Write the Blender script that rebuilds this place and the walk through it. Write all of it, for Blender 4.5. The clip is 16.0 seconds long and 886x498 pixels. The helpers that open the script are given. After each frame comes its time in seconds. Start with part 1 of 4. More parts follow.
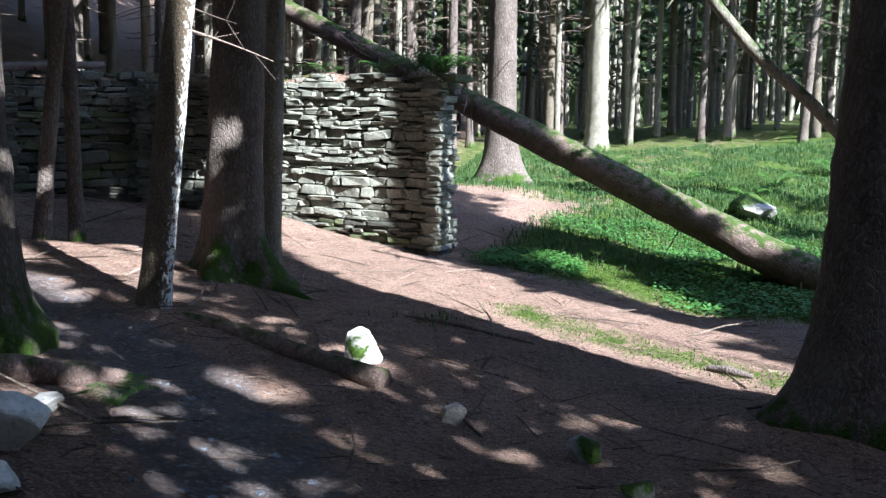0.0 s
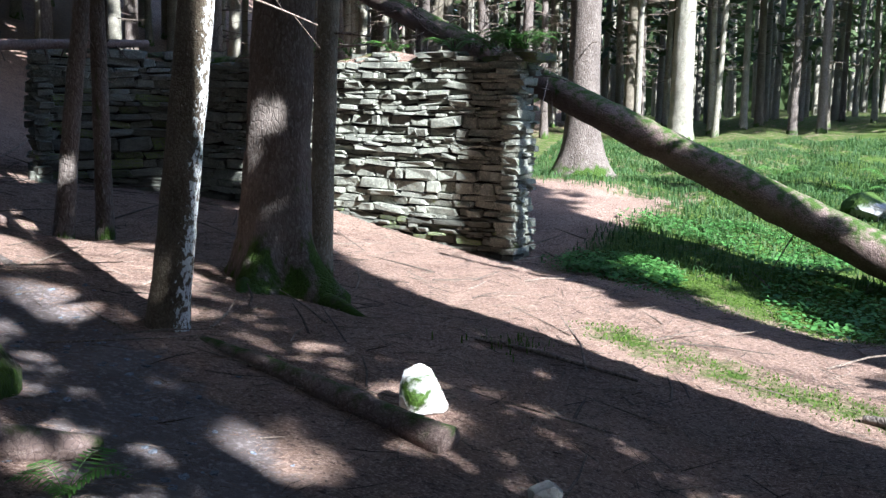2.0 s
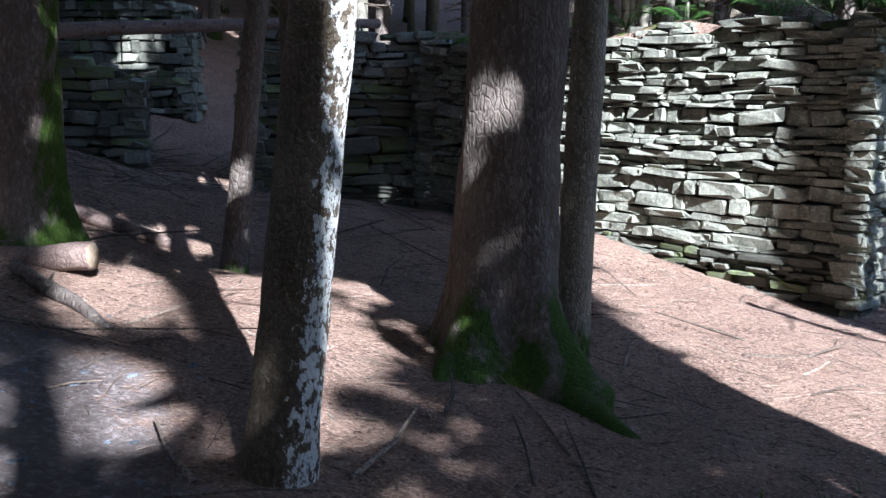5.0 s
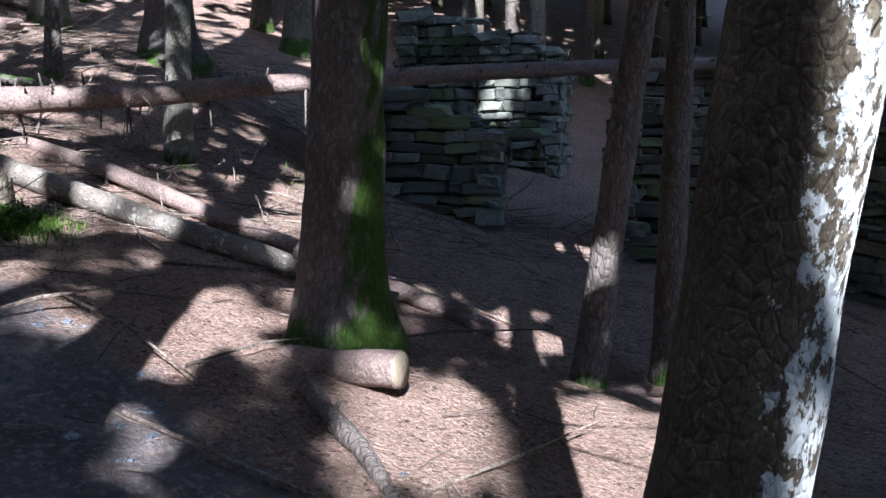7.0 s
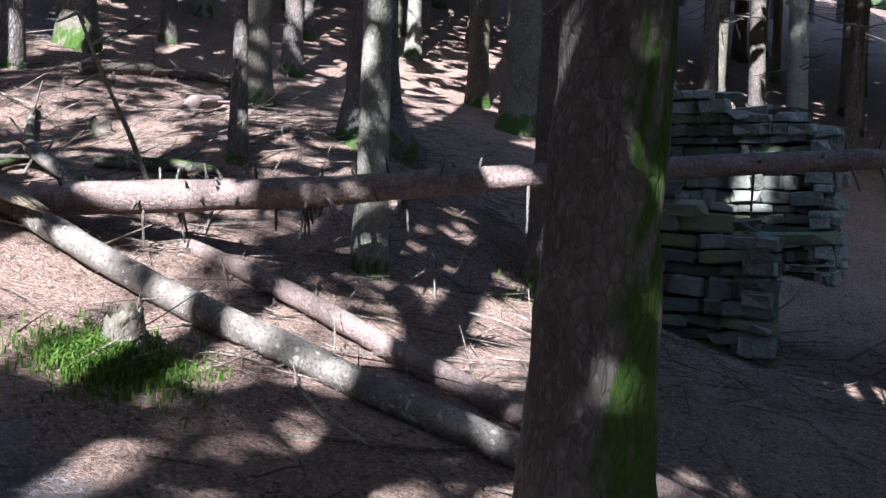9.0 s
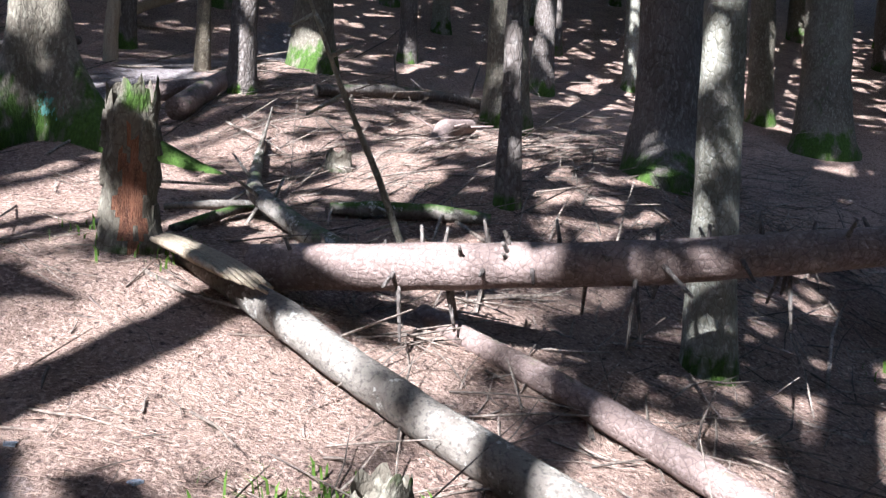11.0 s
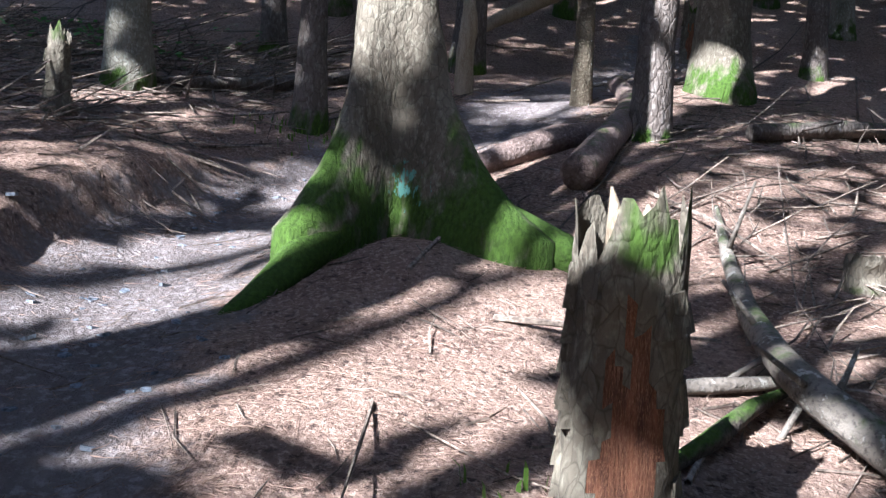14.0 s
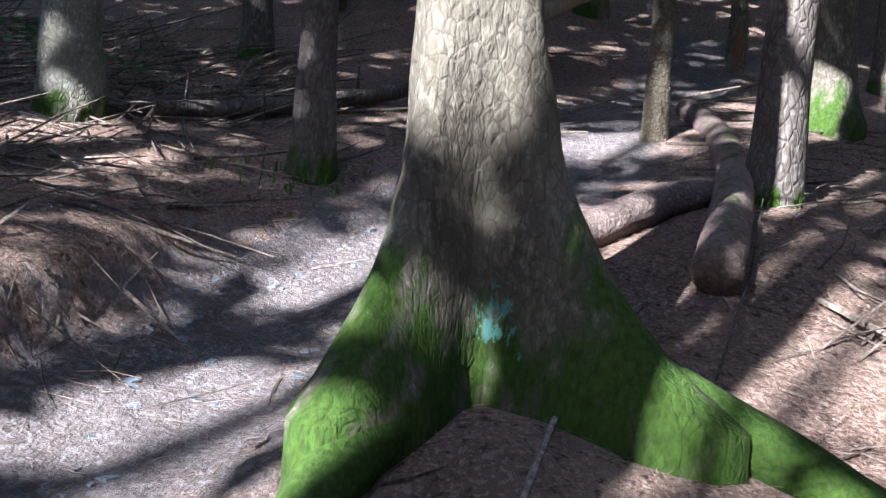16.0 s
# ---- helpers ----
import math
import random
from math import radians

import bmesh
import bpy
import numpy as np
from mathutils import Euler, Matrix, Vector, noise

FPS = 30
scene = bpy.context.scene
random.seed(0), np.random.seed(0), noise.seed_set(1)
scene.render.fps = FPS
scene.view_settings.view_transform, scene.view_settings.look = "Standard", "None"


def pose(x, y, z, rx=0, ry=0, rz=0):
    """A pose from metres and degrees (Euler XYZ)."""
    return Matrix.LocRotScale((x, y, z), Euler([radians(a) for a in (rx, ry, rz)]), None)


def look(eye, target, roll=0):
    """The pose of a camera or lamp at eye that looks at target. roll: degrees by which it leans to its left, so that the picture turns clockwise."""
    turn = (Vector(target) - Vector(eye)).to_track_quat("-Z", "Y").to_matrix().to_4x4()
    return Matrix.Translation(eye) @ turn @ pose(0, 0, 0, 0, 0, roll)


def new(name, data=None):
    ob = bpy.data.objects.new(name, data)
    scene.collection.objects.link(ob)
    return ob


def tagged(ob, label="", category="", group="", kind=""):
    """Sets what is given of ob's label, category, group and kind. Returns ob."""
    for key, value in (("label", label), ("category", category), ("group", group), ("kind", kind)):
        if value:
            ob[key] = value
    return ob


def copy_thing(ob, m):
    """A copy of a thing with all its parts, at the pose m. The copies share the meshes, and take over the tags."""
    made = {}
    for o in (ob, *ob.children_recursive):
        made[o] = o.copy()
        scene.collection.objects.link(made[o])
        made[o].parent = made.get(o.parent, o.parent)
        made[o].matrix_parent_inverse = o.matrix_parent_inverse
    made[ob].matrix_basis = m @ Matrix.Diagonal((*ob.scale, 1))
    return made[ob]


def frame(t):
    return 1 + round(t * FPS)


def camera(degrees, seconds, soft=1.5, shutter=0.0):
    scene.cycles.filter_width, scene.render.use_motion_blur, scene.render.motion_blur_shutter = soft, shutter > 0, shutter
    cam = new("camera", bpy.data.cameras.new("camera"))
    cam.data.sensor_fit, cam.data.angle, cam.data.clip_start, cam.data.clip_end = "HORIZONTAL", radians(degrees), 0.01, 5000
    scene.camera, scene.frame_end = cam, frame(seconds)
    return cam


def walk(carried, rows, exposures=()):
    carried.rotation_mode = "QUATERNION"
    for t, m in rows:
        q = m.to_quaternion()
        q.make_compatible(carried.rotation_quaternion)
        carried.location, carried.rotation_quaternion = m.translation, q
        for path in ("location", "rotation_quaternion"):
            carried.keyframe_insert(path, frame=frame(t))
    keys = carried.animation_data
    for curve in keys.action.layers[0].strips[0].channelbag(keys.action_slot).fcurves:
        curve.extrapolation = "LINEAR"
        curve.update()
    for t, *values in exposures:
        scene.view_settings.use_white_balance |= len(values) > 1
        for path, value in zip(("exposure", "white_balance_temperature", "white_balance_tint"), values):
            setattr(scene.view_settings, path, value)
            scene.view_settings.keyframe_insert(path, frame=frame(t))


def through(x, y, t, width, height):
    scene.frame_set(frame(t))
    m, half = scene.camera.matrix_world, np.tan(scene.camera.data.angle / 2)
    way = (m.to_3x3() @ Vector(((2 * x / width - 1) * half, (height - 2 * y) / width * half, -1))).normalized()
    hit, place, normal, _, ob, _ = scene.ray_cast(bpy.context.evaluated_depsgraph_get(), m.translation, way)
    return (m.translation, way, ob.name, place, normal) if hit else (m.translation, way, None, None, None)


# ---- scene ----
cam = camera(49.0, 16.0, soft=1.4, shutter=0.0)
PATH = [
    (0, look((-0.672, -0.155, 2.240), (-1.221, 3.766, 1.676), 0.57)),
    (0.5, look((-0.745, 0.089, 2.244), (-1.314, 4.007, 1.667), 0.66)),
    (1, look((-0.791, 0.463, 2.213), (-1.388, 4.373, 1.621), 0.67)),
    (1.5, look((-0.886, 0.897, 2.199), (-1.636, 4.780, 1.595), 0.72)),
    (2, look((-0.979, 1.333, 2.151), (-1.800, 5.202, 1.549), 0.82)),
    (2.5, look((-1.021, 1.716, 2.127), (-1.918, 5.567, 1.526), 0.71)),
    (3, look((-1.145, 2.141, 2.090), (-2.249, 5.939, 1.493), 0.66)),
    (3.2, look((-1.203, 2.337, 2.078), (-2.374, 6.114, 1.479), 0.71)),
    (5.3, look((-2.000, 4.341, 2.022), (-4.000, 7.752, 1.418), 0.53)),
    (5.5, look((-2.113, 4.487, 2.036), (-4.216, 7.836, 1.432), 0.60)),
    (6, look((-2.388, 4.867, 2.042), (-4.772, 8.022, 1.438), 0.64)),
    (6.5, look((-2.661, 5.178, 2.069), (-5.411, 8.027, 1.504), 0.70)),
    (7, look((-2.947, 5.434, 2.094), (-5.959, 8.029, 1.658), 1.04)),
    (7.5, look((-3.277, 5.710, 2.144), (-6.466, 8.099, 1.792), 1.48)),
    (8, look((-3.636, 5.932, 2.173), (-7.002, 8.078, 1.926), 1.80)),
    (8.2, look((-3.789, 6.008, 2.215), (-7.199, 8.087, 1.985), 1.97)),
    (10.3, look((-5.603, 6.572, 2.393), (-9.307, 8.077, 2.268), 1.89)),
    (10.5, look((-5.800, 6.565, 2.418), (-9.549, 7.954, 2.289), 1.93)),
    (11, look((-6.254, 6.544, 2.514), (-10.104, 7.620, 2.384), 2.23)),
    (11.5, look((-6.714, 6.532, 2.586), (-10.653, 7.212, 2.447), 2.25)),
    (12, look((-7.141, 6.447, 2.687), (-11.125, 6.768, 2.541), 2.51)),
    (12.5, look((-7.563, 6.390, 2.750), (-11.555, 6.594, 2.606), 2.79)),
    (13, look((-7.947, 6.270, 2.832), (-11.944, 6.286, 2.677), 2.93)),
    (13.5, look((-8.318, 6.158, 2.909), (-12.314, 6.061, 2.752), 3.16)),
    (14, look((-8.716, 6.065, 2.994), (-12.711, 5.952, 2.833), 3.20)),
    (14.5, look((-9.104, 5.916, 3.085), (-13.099, 5.797, 2.918), 3.46)),
    (15, look((-9.491, 5.807, 3.159), (-13.484, 5.670, 2.975), 3.55)),
    (15.5, look((-9.848, 5.690, 3.258), (-13.841, 5.567, 3.060), 3.49)),
    (16, look((-10.183, 5.647, 3.392), (-14.177, 5.657, 3.174), 3.72)),
]
walk(cam, PATH, [(0, 2.85, 5500, 11), (3.2, 2.9, 5500, 11), (6, 2.85, 5300, 14), (8.2, 2.85, 5300, 14), (10.3, 3.15, 5400, 13), (16, 3.15, 5400, 13)])

# ---- light ----
SUN = Vector((0.783 * math.cos(radians(37)), -0.622 * math.cos(radians(37)), math.sin(radians(37)))).normalized()
world = bpy.data.worlds.new("sky")
scene.world = world
world.use_nodes = True
wn = world.node_tree.nodes
sky = wn.new("ShaderNodeTexSky")
sky.sky_type = "NISHITA"
sky.sun_disc = False
sky.sun_elevation = radians(37)
sky.sun_rotation = math.atan2(SUN.x, SUN.y)
wn["Background"].inputs["Strength"].default_value = 0.08
world.node_tree.links.new(sky.outputs[0], wn["Background"].inputs["Color"])
sun = new("sun", bpy.data.lights.new("sun", "SUN"))
sun.data.energy = 3.4
sun.data.angle = radians(0.53)
sun.data.color = (1.0, 0.95, 0.86)
sun.matrix_world = look(SUN * 50, (0, 0, 0))

# ---- materials ----
rng = np.random.default_rng(7)


def material(name, colors, scale=4.0, rough=0.9, bump=0.4, bump_scale=30.0, detail=8.0, island=0.0, stretch=(1, 1, 1), moss=0.0,
             moss_color=(0.027, 0.050, 0.007), spots=None, spot_scale=12.0, spot_size=0.4, plates=0.0, plate_scale=14.0, coords="Object", by_random=0.0):
    """A rough natural surface: two colours mixed by noise at two scales, plates or grain as relief, patches of moss or lichen."""
    m = bpy.data.materials.new(name)
    m.use_nodes = True
    nt = m.node_tree
    n, link = nt.nodes, nt.links.new
    b = n["Principled BSDF"]
    b.inputs["Specular IOR Level"].default_value = 0.25
    tc = n.new("ShaderNodeTexCoord")
    mp = n.new("ShaderNodeMapping")
    mp.inputs["Scale"].default_value = stretch
    link(tc.outputs[coords], mp.inputs[0])
    p = mp.outputs[0]

    def tex(sc, det=detail, rg=0.6):
        t = n.new("ShaderNodeTexNoise")
        t.inputs["Scale"].default_value, t.inputs["Detail"].default_value, t.inputs["Roughness"].default_value = sc, det, rg
        link(p, t.inputs["Vector"])
        return t.outputs["Fac"]

    def ramp(src, lo, hi):
        r = n.new("ShaderNodeMapRange")
        r.inputs["From Min"].default_value, r.inputs["From Max"].default_value = lo, hi
        link(src, r.inputs["Value"])
        return r.outputs["Result"]

    def mix(fac, a, c):
        x = n.new("ShaderNodeMix")
        x.data_type = "RGBA"
        link(fac, x.inputs["Factor"])
        for sock, v in ((x.inputs["A"], a), (x.inputs["B"], c)):
            if isinstance(v, tuple):
                sock.default_value = (*v, 1)
            else:
                link(v, sock)
        return x.outputs["Result"]

    def times(a, k):
        x = n.new("ShaderNodeMath")
        x.operation = "MULTIPLY"
        link(a, x.inputs[0])
        if isinstance(k, float):
            x.inputs[1].default_value = k
        else:
            link(k, x.inputs[1])
        return x.outputs[0]

    big, fine = tex(scale), tex(scale * 9)
    col = mix(ramp(big, 0.35, 0.65), colors[0], colors[1])
    dark = tuple(c * 0.45 for c in colors[0])
    col = mix(ramp(fine, 0.62, 0.38), col, dark) if len(colors) < 3 else mix(ramp(fine, 0.5, 0.68), col, colors[2])
    height = tex(bump_scale)
    if plates:
        v = n.new("ShaderNodeTexVoronoi")
        v.feature = "DISTANCE_TO_EDGE"
        v.inputs["Scale"].default_value = plate_scale
        w = n.new("ShaderNodeVectorMath")
        w.operation = "ADD"
        t3 = n.new("ShaderNodeTexNoise")
        t3.inputs["Scale"].default_value = plate_scale * 0.5
        link(p, t3.inputs["Vector"])
        sc3 = n.new("ShaderNodeVectorMath")
        sc3.operation = "SCALE"
        sc3.inputs["Scale"].default_value = 1.3 / plate_scale
        link(t3.outputs["Color"], sc3.inputs[0])
        link(p, w.inputs[0]), link(sc3.outputs[0], w.inputs[1])
        link(w.outputs[0], v.inputs["Vector"])
        edge = ramp(v.outputs["Distance"], 0.0, 0.16)
        col = mix(times(ramp(v.outputs["Distance"], 0.06, 0.0), 0.45), col, tuple(c * 0.3 for c in colors[0]))
        add = n.new("ShaderNodeMath")
        add.operation = "MULTIPLY_ADD"
        link(edge, add.inputs[0])
        add.inputs[1].default_value = plates
        link(height, add.inputs[2])
        height = add.outputs[0]

    def lichen(col):
        la = n.new("ShaderNodeAttribute")
        la.attribute_name = "lichen"
        ls = n.new("ShaderNodeMath")
        link(la.outputs["Fac"], ls.inputs[0]), link(tex(spot_scale, 8.0, 0.7), ls.inputs[1])
        return mix(ramp(ls.outputs[0], spot_size + 0.18, spot_size + 0.22), col, spots)

    if moss:
        att = n.new("ShaderNodeAttribute")
        att.attribute_name = "moss"
        sub = n.new("ShaderNodeMath")
        sub.operation = "ADD"
        link(att.outputs["Fac"], sub.inputs[0]), link(tex(9.0), sub.inputs[1])
        f = times(ramp(sub.outputs[0], 0.88, 1.08), float(moss))
        green = mix(ramp(tex(60.0, 3.0), 0.35, 0.7), moss_color, tuple(min(1, c * 2.0) for c in moss_color))
        col = mix(f, col, green)
    if spots:
        col = lichen(col)
    if island:
        g = n.new("ShaderNodeNewGeometry")
        hs = n.new("ShaderNodeHueSaturation")
        hs.inputs["Saturation"].default_value = 1.0
        link(ramp(g.outputs["Random Per Island"], 0.0, 1.0), hs.inputs["Value"])
        hs.inputs["Value"].default_value = 1
        r = n.new("ShaderNodeMapRange")
        r.inputs["To Min"].default_value, r.inputs["To Max"].default_value = 1 - island, 1 + island
        link(g.outputs["Random Per Island"], r.inputs["Value"])
        link(r.outputs["Result"], hs.inputs["Value"]), link(col, hs.inputs["Color"])
        col = hs.outputs["Color"]
    if by_random:
        oi = n.new("ShaderNodeObjectInfo")
        hs = n.new("ShaderNodeHueSaturation")
        r = n.new("ShaderNodeMapRange")
        r.inputs["To Min"].default_value, r.inputs["To Max"].default_value = 1 - by_random, 1 + by_random
        link(oi.outputs["Random"], r.inputs["Value"])
        link(r.outputs["Result"], hs.inputs["Value"]), link(col, hs.inputs["Color"])
        col = hs.outputs["Color"]
    link(col, b.inputs["Base Color"])
    b.inputs["Roughness"].default_value = rough
    bp = n.new("ShaderNodeBump")
    bp.inputs["Strength"].default_value = bump
    bp.inputs["Distance"].default_value = 0.02
    link(height, bp.inputs["Height"])
    link(bp.outputs["Normal"], b.inputs["Normal"])
    return m


def leaf_material(name, a, c, rough=0.6, through=0.35, spread=0.35):
    m = bpy.data.materials.new(name)
    m.use_nodes = True
    nt = m.node_tree
    n, link = nt.nodes, nt.links.new
    b = n["Principled BSDF"]
    g = n.new("ShaderNodeNewGeometry")
    x = n.new("ShaderNodeMix")
    x.data_type = "RGBA"
    x.inputs["A"].default_value, x.inputs["B"].default_value = (*a, 1), (*c, 1)
    link(g.outputs["Random Per Island"], x.inputs["Factor"])
    link(x.outputs["Result"], b.inputs["Base Color"])
    b.inputs["Roughness"].default_value = rough
    b.inputs["Specular IOR Level"].default_value = 0.3
    if through:
        tr = n.new("ShaderNodeBsdfTranslucent")
        link(x.outputs["Result"], tr.inputs["Color"])
        ms = n.new("ShaderNodeMixShader")
        ms.inputs[0].default_value = through
        link(b.outputs[0], ms.inputs[1]), link(tr.outputs[0], ms.inputs[2])
        link(ms.outputs[0], n["Material Output"].inputs["Surface"])
    return m


BARK = material("dark_bark", ((0.085, 0.068, 0.058), (0.15, 0.125, 0.108), (0.21, 0.185, 0.165)), 5, 0.95, 0.8, 45, plates=0.4, plate_scale=30, stretch=(1, 1, 0.45), moss=1.0)
BARK_GREY = material("grey_bark", ((0.15, 0.14, 0.11), (0.25, 0.23, 0.18), (0.33, 0.32, 0.27)), 6, 0.9, 0.7, 50, plates=0.3, plate_scale=38, stretch=(1, 1, 0.6), moss=1.0)
BARK_PALE = material("lichened_bark", ((0.085, 0.065, 0.045), (0.14, 0.112, 0.078), (0.19, 0.165, 0.115)), 8, 0.9, 0.9, 55, plates=0.2, plate_scale=40, stretch=(1, 1, 0.7), moss=1.0, spots=(0.68, 0.70, 0.68), spot_scale=34, spot_size=0.47)
BARK_MAIN = material("mossy_grey_bark", ((0.085, 0.07, 0.052), (0.15, 0.13, 0.098), (0.21, 0.19, 0.145)), 5, 0.95, 0.8, 40, plates=0.14, plate_scale=34, stretch=(1, 1, 0.5), moss=1.0, spots=(0.10, 0.24, 0.20), spot_scale=40, spot_size=0.78)
LOGBARK = material("purple_brown_log_bark", ((0.13, 0.092, 0.078), (0.22, 0.16, 0.138), (0.28, 0.215, 0.19)), 6, 0.85, 0.8, 38, moss=1.0, plates=0.12, plate_scale=30)
PALELOG = material("weathered_grey_log", ((0.12, 0.10, 0.082), (0.21, 0.185, 0.155), (0.07, 0.06, 0.052)), 7, 0.9, 0.9, 30, moss=1.0, spots=(0.36, 0.34, 0.30), spot_scale=15, spot_size=0.40)
BAREWOOD = material("bare_splintered_wood", ((0.22, 0.165, 0.11), (0.33, 0.265, 0.185), (0.40, 0.35, 0.26)), 6, 0.85, 0.8, 20, stretch=(6, 6, 0.7), moss=1.0)
REDWOOD = material("rotten_red_wood", ((0.10, 0.042, 0.028), (0.24, 0.10, 0.055), (0.34, 0.18, 0.10)), 14, 0.95, 1.0, 40, stretch=(4, 4, 0.6))
TWIG = material("dead_twigs", ((0.16, 0.125, 0.10), (0.29, 0.235, 0.19)), 6, 0.9, 0.2, 40, island=0.5)
NEEDLE = material("dry_needles", ((0.24, 0.155, 0.115), (0.36, 0.255, 0.20)), 6, 0.9, 0.0, 40, island=0.35)
SLATE = material("slate_stone", ((0.095, 0.10, 0.085), (0.165, 0.17, 0.14), (0.24, 0.24, 0.195)), 5, 0.8, 0.8, 22, by_random=0.45, moss=1.0, moss_color=(0.10, 0.14, 0.035))
SLATE_CORE = material("wall_core_earth", ((0.035, 0.035, 0.03), (0.06, 0.055, 0.05)), 6, 0.95, 0.6, 20)
CHIP = material("slate_chip", ((0.15, 0.175, 0.21), (0.26, 0.29, 0.34)), 9, 0.6, 0.3, 30, island=0.4)
QUARTZ = material("white_quartz_rock", ((0.62, 0.61, 0.58), (0.78, 0.78, 0.75), (0.45, 0.43, 0.39)), 5, 0.6, 0.8, 12, moss=1.0)
GREYROCK = material("grey_rock", ((0.25, 0.25, 0.24), (0.42, 0.42, 0.40), (0.18, 0.17, 0.16)), 7, 0.8, 0.9, 15, moss=1.0)
MOSSROOT = material("mossy_root_bark", ((0.07, 0.055, 0.045), (0.13, 0.105, 0.085)), 7, 0.95, 0.8, 50, moss=1.0)
MOSS = material("moss", ((0.035, 0.075, 0.008), (0.075, 0.14, 0.016)), 14, 0.95, 1.0, 90)
CROWN = leaf_material("conifer_needles", (0.03, 0.055, 0.018), (0.06, 0.09, 0.03), 0.7, 0.15)
GRASS = leaf_material("grass_blades", (0.03, 0.075, 0.02), (0.08, 0.15, 0.045), 0.55, 0.35)
MOSSGRASS = leaf_material("moss_tuft", (0.05, 0.10, 0.010), (0.095, 0.16, 0.02), 0.8, 0.3)
FERN = leaf_material("fern_fronds", (0.05, 0.13, 0.025), (0.11, 0.24, 0.05), 0.5, 0.4)
CLOVER = leaf_material("wood_sorrel", (0.05, 0.15, 0.03), (0.10, 0.24, 0.06), 0.5, 0.35)


def ground_material():
    m = bpy.data.materials.new("forest_floor")
    m.use_nodes = True
    nt = m.node_tree
    n, link = nt.nodes, nt.links.new
    b = n["Principled BSDF"]
    b.inputs["Roughness"].default_value = 0.95
    b.inputs["Specular IOR Level"].default_value = 0.15
    tc = n.new("ShaderNodeTexCoord")

    def tex(sc, det=8.0, rg=0.65, stretch=None):
        t = n.new("ShaderNodeTexNoise")
        t.inputs["Scale"].default_value, t.inputs["Detail"].default_value, t.inputs["Roughness"].default_value = sc, det, rg
        link(tc.outputs["Object"], t.inputs["Vector"])
        return t.outputs["Fac"]

    def ramp(src, lo, hi):
        r = n.new("ShaderNodeMapRange")
        r.inputs["From Min"].default_value, r.inputs["From Max"].default_value = lo, hi
        link(src, r.inputs["Value"])
        return r.outputs["Result"]

    def mix(fac, a, c):
        x = n.new("ShaderNodeMix")
        x.data_type = "RGBA"
        link(fac, x.inputs["Factor"])
        for sock, v in ((x.inputs["A"], a), (x.inputs["B"], c)):
            if isinstance(v, tuple):
                sock.default_value = (*v, 1)
            else:
                link(v, sock)
        return x.outputs["Result"]

    def mask(name, lo, hi, sc=6.0):
        a = n.new("ShaderNodeAttribute")
        a.attribute_name = name
        s = n.new("ShaderNodeMath")
        link(a.outputs["Fac"], s.inputs[0]), link(tex(sc), s.inputs[1])
        return ramp(s.outputs[0], lo, hi)

    litter = mix(ramp(tex(2.2), 0.35, 0.65), (0.175, 0.112, 0.088), (0.29, 0.20, 0.155))
    litter = mix(ramp(tex(55.0, 4.0), 0.5, 0.6), litter, (0.40, 0.29, 0.23))
    litter = mix(ramp(tex(28.0, 5.0), 0.46, 0.34), litter, (0.065, 0.044, 0.036))
    path = mix(ramp(tex(3.0), 0.35, 0.65), (0.12, 0.098, 0.094), (0.20, 0.168, 0.158))
    path = mix(ramp(tex(30.0, 5.0), 0.5, 0.66), path, (0.29, 0.26, 0.255))
    col = mix(mask("trail", 0.95, 1.15), litter, path)
    green = mix(ramp(tex(18.0), 0.35, 0.65), (0.035, 0.065, 0.010), (0.085, 0.13, 0.022))
    col = mix(mask("moss", 0.9, 1.12, 4.0), col, green)
    link(col, b.inputs["Base Color"])
    add = n.new("ShaderNodeMath")
    add.operation = "MULTIPLY_ADD"
    link(tex(60.0, 6.0), add.inputs[0])
    add.inputs[1].default_value = 0.6
    link(tex(14.0), add.inputs[2])
    bp = n.new("ShaderNodeBump")
    bp.inputs["Strength"].default_value = 1.0
    bp.inputs["Distance"].default_value = 0.05
    link(add.outputs[0], bp.inputs["Height"])
    link(bp.outputs["Normal"], b.inputs["Normal"])
    return m


FLOOR = ground_material()


# ---- builders ----
def make(name, verts, faces, mat, parent=None, label="", smooth=True, moss=None, sharp_uv=False):
    me = bpy.data.meshes.new(name)
    me.from_pydata(np.asarray(verts, float).tolist(), [], faces if isinstance(faces, list) else faces.tolist())
    if smooth:
        me.shade_smooth()
    me.materials.append(mat)
    if moss is not None:
        me.attributes.new("moss", "FLOAT", "POINT").data.foreach_set("value", np.asarray(moss, np.float32))
    ob = new(name, me)
    ob.parent = parent
    if label:
        tagged(ob, label)
    return ob


def empty(name, at=(0, 0, 0)):
    ob = new(name)
    ob.empty_display_size = 0.1
    ob.location = at
    return ob


def wob(p, s, amp):
    """Smooth noise of points p at a scale s."""
    return np.array([noise.noise(Vector(q) * s) for q in p]) * amp


